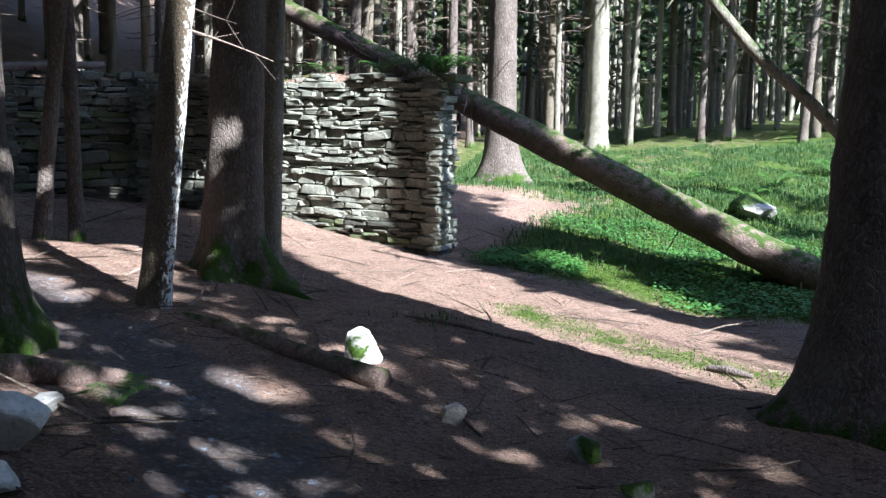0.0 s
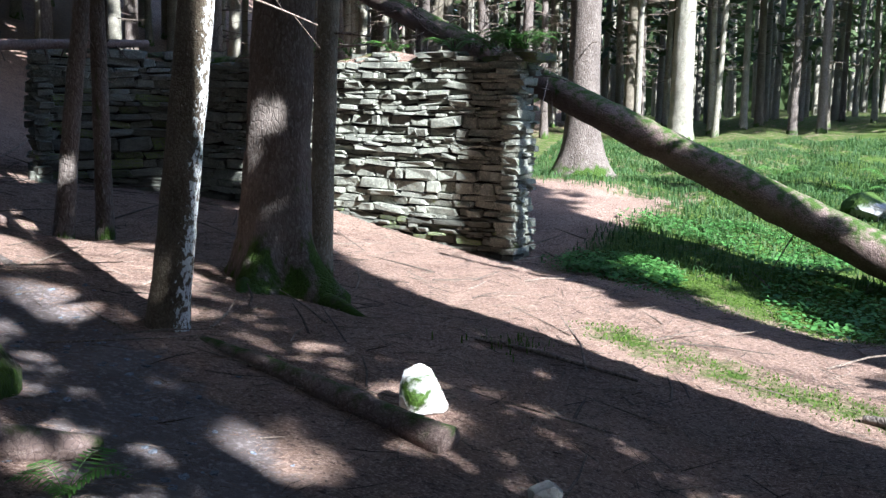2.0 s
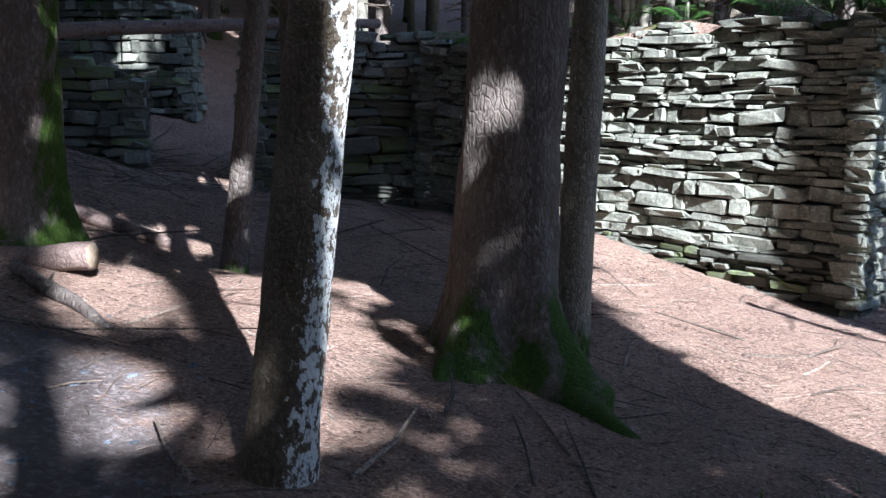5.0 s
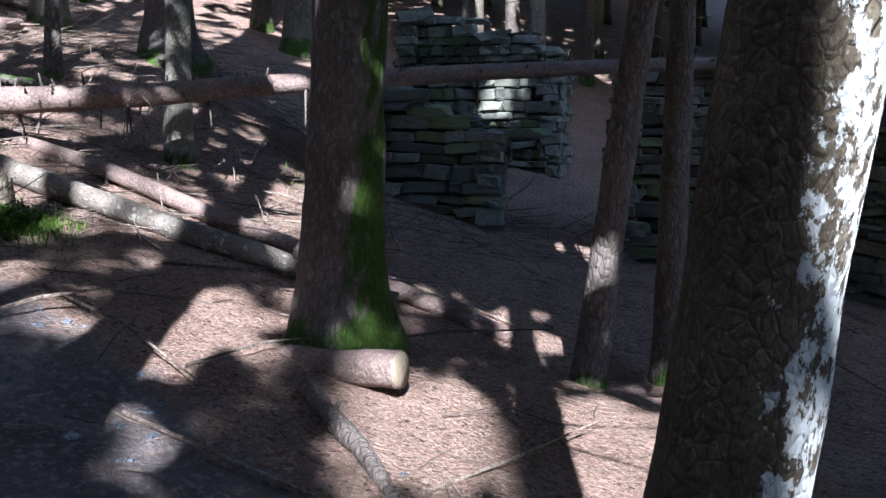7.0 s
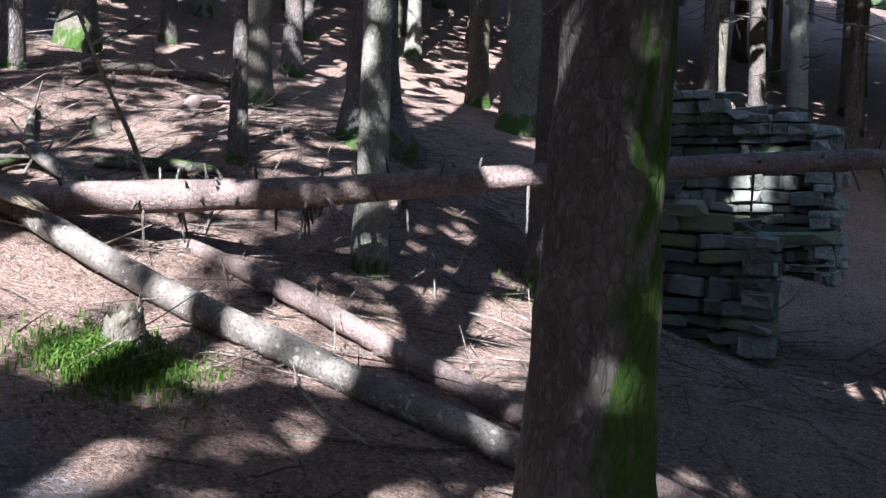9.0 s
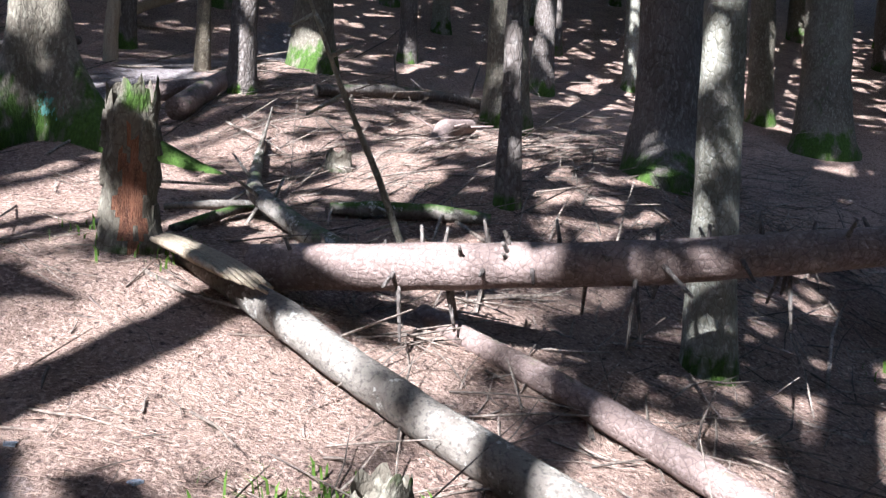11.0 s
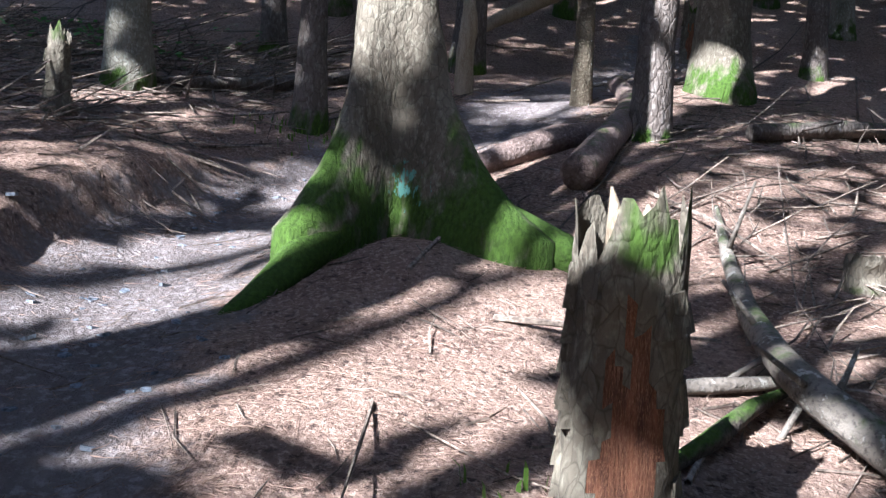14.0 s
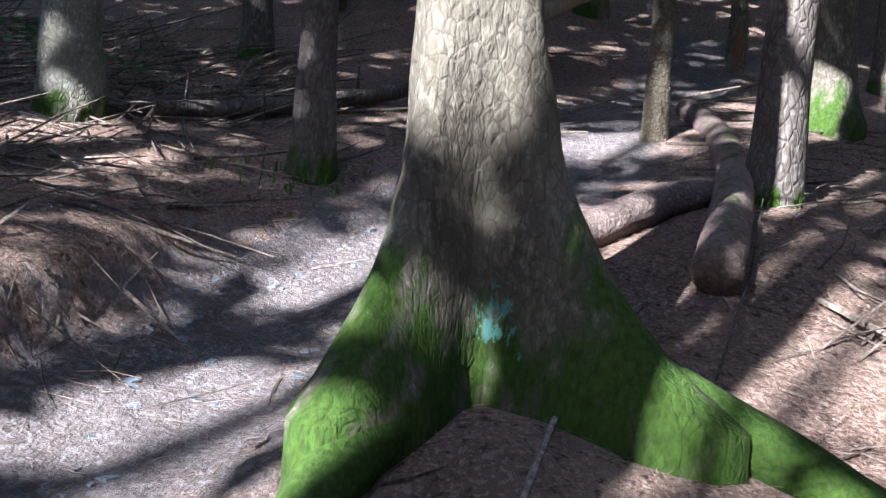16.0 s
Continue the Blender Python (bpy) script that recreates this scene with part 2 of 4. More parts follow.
def tube(path, radii, seg=10, rough=0.0, rough_scale=6.0, cap=True, twist=0.0, squash=1.0):
    """Rings round a bent line: verts and faces."""
    path, radii = np.asarray(path, float), np.asarray(radii, float)
    d = np.gradient(path, axis=0)
    d /= np.linalg.norm(d, axis=1)[:, None] + 1e-9
    ref = np.array((0, 0, 1.0)) if abs(d[:, 2]).mean() < 0.8 else np.array((1.0, 0, 0))
    a = np.cross(d, ref)
    a /= np.linalg.norm(a, axis=1)[:, None]
    b = np.cross(a, d)
    th = np.linspace(0, 2 * np.pi, seg, endpoint=False)
    v = path[:, None] + radii[:, None, None] * (np.cos(th)[None, :, None] * a[:, None] + squash * np.sin(th)[None, :, None] * b[:, None])
    if rough:
        flat = v.reshape(-1, 3)
        k = 1 + wob(flat, rough_scale, rough).reshape(len(path), seg, 1) + wob(flat, rough_scale * 3.1, rough * 0.5).reshape(len(path), seg, 1)
        v = path[:, None] + (v - path[:, None]) * k
    n = len(path)
    i = np.arange(n - 1)[:, None] * seg
    j = np.arange(seg)[None]
    k = (j + 1) % seg
    f = np.stack([i + j, i + k, i + seg + k, i + seg + j], -1).reshape(-1, 4).tolist()
    v = v.reshape(-1, 3)
    if cap:
        v = np.vstack([v, path[0], path[-1]])
        c0, c1 = n * seg, n * seg + 1
        f += [[c0, (q + 1) % seg, q] for q in range(seg)] + [[c1, (n - 1) * seg + q, (n - 1) * seg + (q + 1) % seg] for q in range(seg)]
    return v, f


class Heap:
    """Joins many small pieces into one mesh."""

    def __init__(self):
        self.v, self.f, self.n = [], [], 0

    def add(self, v, f):
        self.v.append(np.asarray(v, float))
        self.f += [[q + self.n for q in face] for face in f]
        self.n += len(v)

    def make(self, name, mat, parent=None, label="", smooth=True, moss=None):
        return make(name, np.vstack(self.v), self.f, mat, parent, label, smooth, moss)


def bent(a, b, bend=0.0, n=8, side=None):
    """A line from a to b that sags or bows."""
    a, b = np.asarray(a, float), np.asarray(b, float)
    t = np.linspace(0, 1, n)[:, None]
    p = a + (b - a) * t
    s = np.array(side if side is not None else (0, 0, 1.0))
    return p + s * bend * (4 * t * (1 - t))


# ---- the ground ----
HILL = (1.096, -2.596, -1.308, 1.982, 0.965, 1.55, -1.309, 1.749, -0.15, 0.215)
MOUNDS = ((-11.8, 9.47, 0.402, 1.6), (-9.9, 12.3, -0.317, 2.6), (-2.4, 17.0, 0.397, 2.6), (-15.86, 7.72, 0.257, 1.6), (-20.0, 2.0, -0.292, 4),
          (-5.2, 14.3, -0.254, 1.0), (-12.5, 13.2, -0.241, 1.0), (-13.8, 4.93, -0.221, 1.0), (-14.0, 0.0, 0.205, 1.0), (-6.5, 9.8, -0.202, 1.0),
          (5.0, 3.0, 0.199, 1.0), (-13.2, 8.4, 0.11, 2.6), (0.68, 11.1, -0.181, 1.0), (-7.5, 14.0, -0.167, 1.0), (-12.43, 4.63, -0.148, 1.0),
          (-6.0, 16.0, 0.153, 1.0), (-0.52, 5.27, -0.114, 1.6), (-1.9, 14.0, 0.134, 1.0), (-8.0, 2.0, 0.103, 4), (-0.67, -0.16, -0.127, 1.6),
          (-18.8, 7.0, -0.121, 1.0), (-2.4, 12.9, -0.095, 1.0), (-10.5, 6.42, 0.085, 0.55), (-12.45, 5.85, 0.07, 0.5), (-13.9, 7.0, 0.1, 0.7), (-4.9, 12.6, 0.16, 0.8), (-3.3, 9.2, -0.1, 0.7), (0.95, 5.9, 0.2, 1.0))
TRAIL = np.array([(-0.2, -3), (-0.7, 0.5), (-1.8, 3.3), (-3.0, 5.0), (-5.0, 6.6), (-7.2, 6.4), (-9.2, 5.5), (-11.0, 4.9), (-12.4, 4.85), (-13.8, 5.1), (-15.2, 6.3), (-17.2, 7.0), (-20, 8.2)])


def trail_gap(x, y):
    """Distance from the trodden trail, and on which side of it."""
    best = np.full(np.shape(x), 1e9)
    side = np.zeros(np.shape(x))
    for (ax, ay), (bx, by) in zip(TRAIL[:-1], TRAIL[1:]):
        ux, uy = bx - ax, by - ay
        t = np.clip(((x - ax) * ux + (y - ay) * uy) / (ux * ux + uy * uy), 0, 1)
        d = np.hypot(x - ax - t * ux, y - ay - t * uy)
        s = np.sign(ux * (y - ay) - uy * (x - ax))
        side = np.where(d < best, s, side)
        best = np.minimum(best, d)
    return best, side


def smooth_land(x, y):
    x, y = np.asarray(x, float), np.asarray(y, float)
    u, v = np.tanh((x + 6) / 14), np.tanh((y - 7) / 16)
    h = sum(c * q for c, q in zip(HILL, (1, u, v, u * u, u * v, v * v, u**3, u * u * v, u * v * v, v**3)))
    for a, b, k, r in MOUNDS:
        h = h + k * np.exp(-((x - a) ** 2 + (y - b) ** 2) / r**2)
    return h


def waves(x, y, seed, scale, n=14):
    """Cheap rolling noise."""
    r = np.random.default_rng(seed)
    out = 0
    for _ in range(n):
        a, ph, k = r.uniform(0, 6.28), r.uniform(0, 6.28), scale * r.uniform(0.6, 1.9)
        out = out + np.sin(k * (x * np.cos(a) + y * np.sin(a)) + ph + 0.7 * np.sin(0.43 * k * (x * np.sin(a) - y * np.cos(a)) + 2 * ph))
    return out / n


def land(x, y):
    h = smooth_land(x, y)
    far = np.clip(-17.0 - np.asarray(x, float), 0, 45)
    h = h + 0.30 * far * far / (far + 5.0)
    gap, side = trail_gap(x, y)
    h = h - 0.05 * np.exp(-((gap / 0.45) ** 2))
    up = np.clip((-np.asarray(x) - 10.6) / 1.0, 0, 1) * np.clip((14.2 + np.asarray(x)) / 0.6, 0, 1)
    h = h + 0.17 * up * np.where(side > 0, 1, 0) * np.clip((gap - 0.42) / 0.10, 0, 1) * np.clip((1.6 - gap) / 0.9, 0, 1)
    meadow = np.clip((np.asarray(y) - 12.5) / 2, 0, 1) * np.clip((np.asarray(x) + 2.2) / 1.0, 0, 1)
    h = h + 0.32 * meadow * waves(x, y, 8, 2.8)
    return h + 0.035 * waves(x, y, 3, 2.6) + 0.022 * waves(x, y, 4, 8.0) + 0.010 * waves(x, y, 5, 22.0)


def on(x, y, lift=0.0):
    return np.array((x, y, float(land(np.array(x), np.array(y))) + lift))


def spread(lo, hi, step, reach, grow=1.18):
    """Grid lines: even between lo and hi, wider and wider out to the reach."""
    mid = np.arange(lo, hi + step / 2, step)
    out, s, q = [], step, 0.0
    while q < reach:
        s *= grow
        q += s
        out.append(q)
    return np.r_[lo - np.array(out[::-1]), mid, hi + np.array(out)]


def build_ground():
    gx, gy = spread(-17.5, 3.5, 0.055, 400), spread(0.5, 15.5, 0.055, 400)
    X, Y = np.meshgrid(gx, gy)
    Z = land(X, Y)
    nx, ny = len(gx), len(gy)
    v = np.stack([X, Y, Z], -1).reshape(-1, 3)
    i = (np.arange(ny - 1)[:, None] * nx + np.arange(nx - 1)[None]).reshape(-1)
    f = np.stack([i, i + 1, i + nx + 1, i + nx], -1)
    me = bpy.data.meshes.new("ground")
    me.vertices.add(len(v))
    me.vertices.foreach_set("co", v.astype(np.float32).ravel())
    me.loops.add(f.size)
    me.loops.foreach_set("vertex_index", f.astype(np.int32).ravel())
    me.polygons.add(len(f))
    me.polygons.foreach_set("loop_start", np.arange(0, f.size, 4, dtype=np.int32))
    me.update(calc_edges=True)
    me.shade_smooth()
    gap, _ = trail_gap(X, Y)
    trail = np.clip(1.15 - gap / 0.75, 0, 0.75)
    me.attributes.new("trail", "FLOAT", "POINT").data.foreach_set("value", trail.ravel().astype(np.float32))
    me.attributes.new("moss", "FLOAT", "POINT").data.foreach_set("value", moss_cover(X, Y).ravel().astype(np.float32))
    me.materials.append(FLOOR)
    ob = new("ground", me)
    return tagged(ob, "brown needle-covered forest floor with a trodden path and green moss", "ground", kind="structure")


def moss_cover(x, y):
    """How green the floor is: a meadow beyond the wall, tongues of moss in front of it, small cushions elsewhere."""
    meadow = np.clip((x + 2.75 + 0.35 * (12 - y)) / 0.9, 0, 1) * np.clip((y - 10.0 + 0.5 * x) / 1.5, 0, 1)
    strip = 0.55 * np.exp(-(((y - 8.6 + 0.75 * (x + 0.8)) / 0.7) ** 2)) * np.clip((x + 2.2) / 1.0, 0, 1)
    far = np.clip((y - 15.5) / 2, 0, 1) * np.clip((x + 7) / 3, 0, 1)
    cush = 0.62 * np.clip(waves(x, y, 11, 3.3) * 2.2 - 0.62, 0, 1)
    return np.maximum.reduce([0.68 * meadow, strip, 0.6 * far, cush])


build_ground()

# ---- trees ----
# Gaps cut into the unseen canopy to place sunlight: the spots of ground, wall and trunk that the sun reaches, and their
# radii.
GLADES_WALL = ((-3.9, 12.4, 0.5, 0.55), (-3.2, 11.4, 0.45, 0.6), (-2.6, 10.6, 0.45, 0.6), (-1.6, 9.2, 0.37, 0.6), (-0.76, 8.5, 0.3, 0.6), (-0.14, 8.0, 0.26, 0.55),
               (0.42, 7.6, 0.21, 0.5), (0.38, 14.35, 0.34, 1.0), (-1.12, 17.16, 0.78, 1.2), (2.25, 23.2, 0.8, 2.2), (-0.22, 9.5, 0.23, 0.6), (-4.5, 12.7, 2.2, 0.5),
               (-4.4, 12.68, 1.4, 0.55), (-4.0, 12.58, 2.45, 0.3), (-4.2, 12.6, 0.9, 0.45), (-3.85, 12.5, 1.6, 0.32), (-2.22, 12.35, 1.7, 0.1), (-2.22, 12.35, 0.9, 0.1),
               (-3.53, 6.7, 1.8, 0.1), (-3.45, 6.72, 2.4, 0.1), (-3.6, 6.68, 1.3, 0.06), (1.2, 13.0, 0.4, 0.4), (2.2, 14.5, 0.4, 0.5), (-0.6, 12.2, 0.4, 0.3), (0.4, 11.0, 0.3, 0.4), (3.0, 17.0, 0.5, 0.8), (1.8, 19.0, 0.6, 1.0), (-0.9, 15.2, 0.5, 0.8), (1.0, 16.5, 0.5, 1.0))
GLADES_PATH = ((-2.4, 12.5, 2.85, 0.25), (-2.02, 6.1, 0.68, 0.08), (-4.82, 8.34, 0.8, 0.3), (-2.48, 5.04, 0.68, 0.1), (-5.73, 7.72, 1.0, 0.25), (-9.3, 9.3, 1.75, 0.3), (-8.8, 9.05, 1.5, 0.2), (-8.9, 8.2, 1.65, 0.2), (-8.6, 7.05, 1.8, 0.3), (-4.66, 6.62, 0.9, 0.25),
               (-5.81, 7.87, 1.0, 0.3), (-6.91, 7.33, 1.26, 0.4), (-7.09, 9.68, 0.95, 0.22), (-5.36, 8.44, 0.87, 0.35), (-11.3, 13.5, 2.8, 0.3), (-8.6, 11.95, 1.3, 0.25),
               (-3.9, 8.3, 2.2, 0.1))
GLADES_HILL = ((-9.4, 6.47, 1.92, 0.5), (-9.58, 7.0, 1.92, 0.4), (-9.69, 6.0, 2.04, 0.35), (-11.3, 6.67, 2.45, 0.4), (-13.85, 8.8, 3.16, 0.5), (-14.95, 13.3, 3.2, 0.5),
               (-15.95, 7.77, 3.94, 0.4), (-11.27, 5.61, 2.51, 0.4), (-10.2, 6.33, 2.15, 0.4), (-11.97, 4.99, 2.67, 0.45), (-12.25, 7.86, 2.78, 0.55), (-11.97, 6.29, 2.66, 0.4),
               (-11.4, 6.03, 2.52, 0.35), (-12.76, 4.95, 2.81, 0.4), (-13.92, 5.35, 3.1, 0.25), (-12.95, 6.8, 3.0, 0.28), (-15.5, 6.53, 3.78, 0.4), (-12.6, 5.6, 3.9, 0.2),
               (-9.9, 7.6, 2.35, 0.2), (-8.7, 7.6, 1.9, 0.3), (-14.5, 3.9, 3.6, 0.35), (-17.5, 8.0, 4.2, 0.8), (-14.0, 9.5, 3.2, 0.6))
GLADES_LOG = ((-0.9, 13.6, 1.8, 0.35), (0.5, 12.95, 1.15, 0.35), (1.4, 12.55, 0.75, 0.3), (-0.2, 30, 3.0, 1.3), (2.5, 31, 2.5, 1.6), (-2.6, 17.6, 1.5, 0.6), (3.5, 27, 0.9, 1.6))
GLADES = np.array(GLADES_WALL + GLADES_PATH + GLADES_HILL + GLADES_LOG)
GLADES[len(GLADES_WALL) :, 3] *= 0.55
GLADES[len(GLADES_WALL) + len(GLADES_PATH) : -len(GLADES_LOG), 3] *= 0.55
GLADES[:7, 3] *= 1.55
SUNV = np.array(SUN)


def sunlit(points, share=0.95, more=0.2):
    """Which points would stand in the sun's way to one of the glades."""
    out = np.zeros(len(points), bool)
    for x, y, z, r in GLADES:
        d = points - (x, y, z)
        s = d @ SUNV
        out |= (np.linalg.norm(d - s[:, None] * SUNV, axis=1) < r * share + more) & (s > 0)
    return out


# Where unseen canopy leaves are dropped to brighten the shade softly: a spot, its radius, the share of leaves that is
# left.
VEILS = ((-11.3, 6.2, 2.5, 3.2, 0.27), (-13.6, 7.0, 3.1, 2.0, 0.5), (-9.2, 8.2, 1.8, 2.0, 0.36), (-5.6, 7.4, 1.0, 2.0, 0.55), (-1.6, 4.6, 0.5, 2.0, 0.55))


def thinned(points, g):
    """Which points fall out where the canopy is thinned to brighten the shade."""
    out = np.zeros(len(points), bool)
    dice = g.random(len(points))
    for x, y, z, r, left in VEILS:
        d = points - (x, y, z)
        s = d @ SUNV
        out |= (np.linalg.norm(d - s[:, None] * SUNV, axis=1) < r) & (s > 0) & (dice > left)
    return out


def trunk_mesh(r, height, lean, flare, flare_h, roots, moss, seed, seg=26, bow=(0, 0)):
    """A tapered trunk that stands at the origin: verts, faces, moss. roots: (angle, strength). moss: (base height, side angle, side amount)."""
    z = np.r_[-0.35, -0.15, np.linspace(0, 1.2, 16)[:-1], np.linspace(1.2, 4.5, 20)[:-1], np.linspace(4.5, height, 7)]
    th = np.linspace(0, 2 * np.pi, seg, endpoint=False)
    taper = 1 - 0.75 * np.clip(z, 0, None) / height
    rad = r * taper[:, None] * np.ones(seg)[None]
    zz = np.clip(z, 0, None)[:, None]
    low = np.exp(-zz / flare_h)
    rad = rad + r * flare * low
    for ang, k in roots:
        lobe = np.clip(np.cos(th - ang), 0, 1) ** (5 if k < 1.3 else 14)
        rad = rad + r * k * lobe[None] * np.exp(-zz / (flare_h * (0.62 if k < 2 else 0.9)))
    cx, cy = lean[0] * z + bow[0] * np.sin(np.clip(z, 0, 5) * 0.8), lean[1] * z + bow[1] * np.sin(np.clip(z, 0, 5) * 0.8)
    v = np.stack([cx[:, None] + rad * np.cos(th), cy[:, None] + rad * np.sin(th), z[:, None] + 0 * rad], -1)
    flat = v.reshape(-1, 3)
    k = wob(flat + seed * 3.3, 4.0, 0.07) + wob(flat * (1, 1, 0.5) + seed, 15.0, 0.05)
    v = v + (np.stack([np.cos(th), np.sin(th), 0 * th], -1)[None] * r) * k.reshape(len(z), seg, 1)
    n = len(z)
    i, j = np.arange(n - 1)[:, None] * seg, np.arange(seg)[None]
    jj = (j + 1) % seg
    f = np.stack([i + j, i + jj, i + seg + jj, i + seg + j], -1).reshape(-1, 4).tolist()
    mb, side, amt = moss
    m = 0.75 * np.clip(1.15 - zz / max(mb, 0.01), 0, 1) * np.ones(seg) if mb else np.zeros((n, seg))
    m = np.maximum(m, amt * np.clip(np.cos(th - side), 0, 1)[None] ** 2 * np.clip(1.2 - zz / 4, 0, 1))
    for ang, k in roots:
        if k >= 1.3 and mb:
            m = np.maximum(m, 0.85 * np.clip(np.cos(th - ang), 0, 1)[None] ** 6 * np.clip(1.5 - zz / 0.5, 0, 1))
    m = m * (0.75 + 0.5 * (np.random.default_rng(seed).random((n, seg)) - 0.5))
    return v.reshape(-1, 3), f, m.ravel()


def dead_branches(n, height, r, lean, seed, low=0.8, long=0.9):
    g, heap = np.random.default_rng(seed), Heap()
    for _ in range(n):
        z, a = g.uniform(low, height), g.uniform(0, 6.28)
        ln = long * g.uniform(0.25, 1.0) * (0.5 if z < 2 else 1)
        c = np.array((lean[0] * z, lean[1] * z, z)) + 0.85 * r * np.array((math.cos(a), math.sin(a), 0))
        tip = c + ln * np.array((math.cos(a), math.sin(a), g.uniform(-0.35, 0.15)))
        p = bent(c, tip, g.uniform(-0.08, 0.08), 5)
        heap.add(*tube(p, np.linspace(0.011, 0.003, 5), 4))
        for _ in range(3 if ln > 0.5 else 0):
            q = p[g.integers(1, 4)]
            heap.add(*tube(np.array([q, q + g.normal(0, 0.13, 3) + (tip - c) * 0.2]), (0.004, 0.0015), 3, cap=False))
    return heap


def crown_leaves(base, height, lean, seed, n, low, wide, open_gaps=True, fine=1.0):
    """Drooping sprays of needles round the upper trunk: verts and faces, relative to the base."""
    g = np.random.default_rng(seed)
    z = g.uniform(low, height, n)
    a = g.uniform(0, 6.28, n)
    d = wide * (1.05 - (z - low) / (height - low)) * np.sqrt(g.uniform(0.02, 1, n)) + 0.1
    c = np.stack([lean[0] * z + d * np.cos(a), lean[1] * z + d * np.sin(a), z - 0.25 * d], -1)
    if open_gaps:
        # leaves are cut away so that sun falls on the chosen spots
        c = c[~(sunlit(c + base) | (sunlit(c + base, 1.25, 0.3) & (g.random(n) < 0.45)) | thinned(c + base, g))]
    n = len(c)
    out = np.stack([np.cos(a[:n]), np.sin(a[:n]), g.uniform(-0.7, 0.1, n)], -1)
    out /= np.linalg.norm(out, axis=1)[:, None]
    s = np.cross(out, g.normal(0, 1, (n, 3)))
    s /= np.linalg.norm(s, axis=1)[:, None]
    ln, w = fine * g.uniform(0.4, 0.85, n)[:, None], fine * g.uniform(0.09, 0.19, n)[:, None]
    v = np.stack([c - out * ln * 0.4, c + s * w, c + out * ln * 0.6, c - s * w], 1).reshape(-1, 3)
    return v, np.arange(4 * n).reshape(-1, 4)


def tree(at, r, height, label, lean=(0, 0), bark=BARK, flare=0.35, flare_h=0.3, roots=(), moss=(0.0, 0, 0.0), seed=1, twigs=14, crown=650, low=5.5, wide=2.0,
         seg=26, long=0.9, group="", bow=(0, 0), z=None, twig_low=1.6, gaps=True):
    base = on(*at) if z is None else np.array((*at, z))
    if gaps and crown > 300:  # overhead crowns made denser to darken the ruin, thinner to brighten uphill
        crown, wide = (int(crown * 2.4), wide * 1.45) if at[0] > -9 else (int(crown * 0.45), wide)
    t = tagged(empty("conifer_tree", base), label, "tree", group)
    v, f, m = trunk_mesh(r, height, lean, flare, flare_h, roots, moss, seed, seg, bow)
    make("trunk", v, f, bark, t, moss=m)
    if twigs:
        dead_branches(twigs, 5.5, r, lean, seed + 90, twig_low, long).make("lower_growth", TWIG, t, "thin bare grey-brown dead branches")["kind"] = "stuff"
    if crown:
        v, f = crown_leaves(base, height, lean, seed + 50, crown, low, wide, gaps)
        if len(v):
            make("crown", v, f, CROWN, t, "dark green drooping needle crown", smooth=False)
    return t


def root(t, pts, radii, bark, moss=0.7, seed=0):
    """A surface root of the tree t, in world points."""
    b = np.array(t.location)
    p = np.asarray(pts, float)
    s = np.linspace(0, len(p) - 1, 14)
    p = np.stack([np.interp(s, np.arange(len(p)), p[:, k]) for k in range(3)], -1)
    p[1:-1] = 0.25 * p[:-2] + 0.5 * p[1:-1] + 0.25 * p[2:]
    rr = np.interp(s, np.arange(len(radii)), radii)
    v, f = tube(p - b, rr, 14, 0.16, 7.0)
    return make("root", v, f, bark, t, moss=np.full(len(v), moss))


pale = tree((-3.80, 6.62), 0.115, 13, "slender conifer trunk blotched with white lichen beside the path", lean=(0.115, 0.02), bark=BARK_PALE, flare=0.18, flare_h=0.4, seed=2, twigs=8, moss=(0.0, -0.6, 0.36))
tk = [o for o in pale.children if o.name.startswith("trunk")][0].data
side = np.array([(v.co.x - 0.115 * v.co.z) * 0.95 + (v.co.y - 0.02 * v.co.z) * 0.3 for v in tk.vertices]) / 0.12
tk.attributes.new("lichen", "FLOAT", "POINT").data.foreach_set("value", (0.34 * np.clip(side - 0.16, -0.35, 0.55)).astype(np.float32))
# crown enlarged above the view to help shade the side wall
big = tree((-4.02, 8.85), 0.275, 16, "thick dark conifer with moss on its flared foot", lean=(0.045, 0.015), flare=0.35, flare_h=0.42, roots=((-1.5, 1.5), (-0.5, 1.9), (2.8, 0.7)), moss=(0.55, -0.2, 0.45), seed=3, twigs=10, seg=72, crown=1500, wide=3.0)
root(big, [on(-3.65, 8.6, 0.03), on(-3.45, 8.45, 0.03), on(-3.25, 8.3, 0.01), on(-3.0, 8.15, -0.03)], (0.06, 0.08, 0.065, 0.03), MOSSROOT, 0.62)
root(big, [on(-4.02, 8.5, 0.03), on(-4.03, 8.3, 0.04), on(-4.0, 8.15, -0.01), on(-3.96, 8.0, -0.05)], (0.06, 0.065, 0.05, 0.02), MOSSROOT, 0.62)
tree((-3.82, 9.42), 0.108, 14, "slim grey-green conifer trunk close behind a thick one", lean=(0.035, 0.02), bark=BARK_GREY, flare=0.2, seed=4, moss=(0.4, -0.3, 0.38), twigs=10)
t2 = tree((-6.76, 8.06), 0.185, 15, "stout scaly conifer trunk with a tall streak of green moss", lean=(0.03, 0.02), flare=0.35, flare_h=0.35, roots=((-1.0, 0.8), (0.5, 0.6)), moss=(0.25, 0.3, 1.0), seed=5, twigs=6, seg=36)
tree((-6.31, 9.38), 0.088, 9, "thin crooked bare trunk leaning by the ruin", lean=(0.15, 0.0), bark=BARK, flare=0.25, seed=6, bow=(-0.06, 0.04), moss=(0.15, 0, 0.0), twigs=3, crown=120)
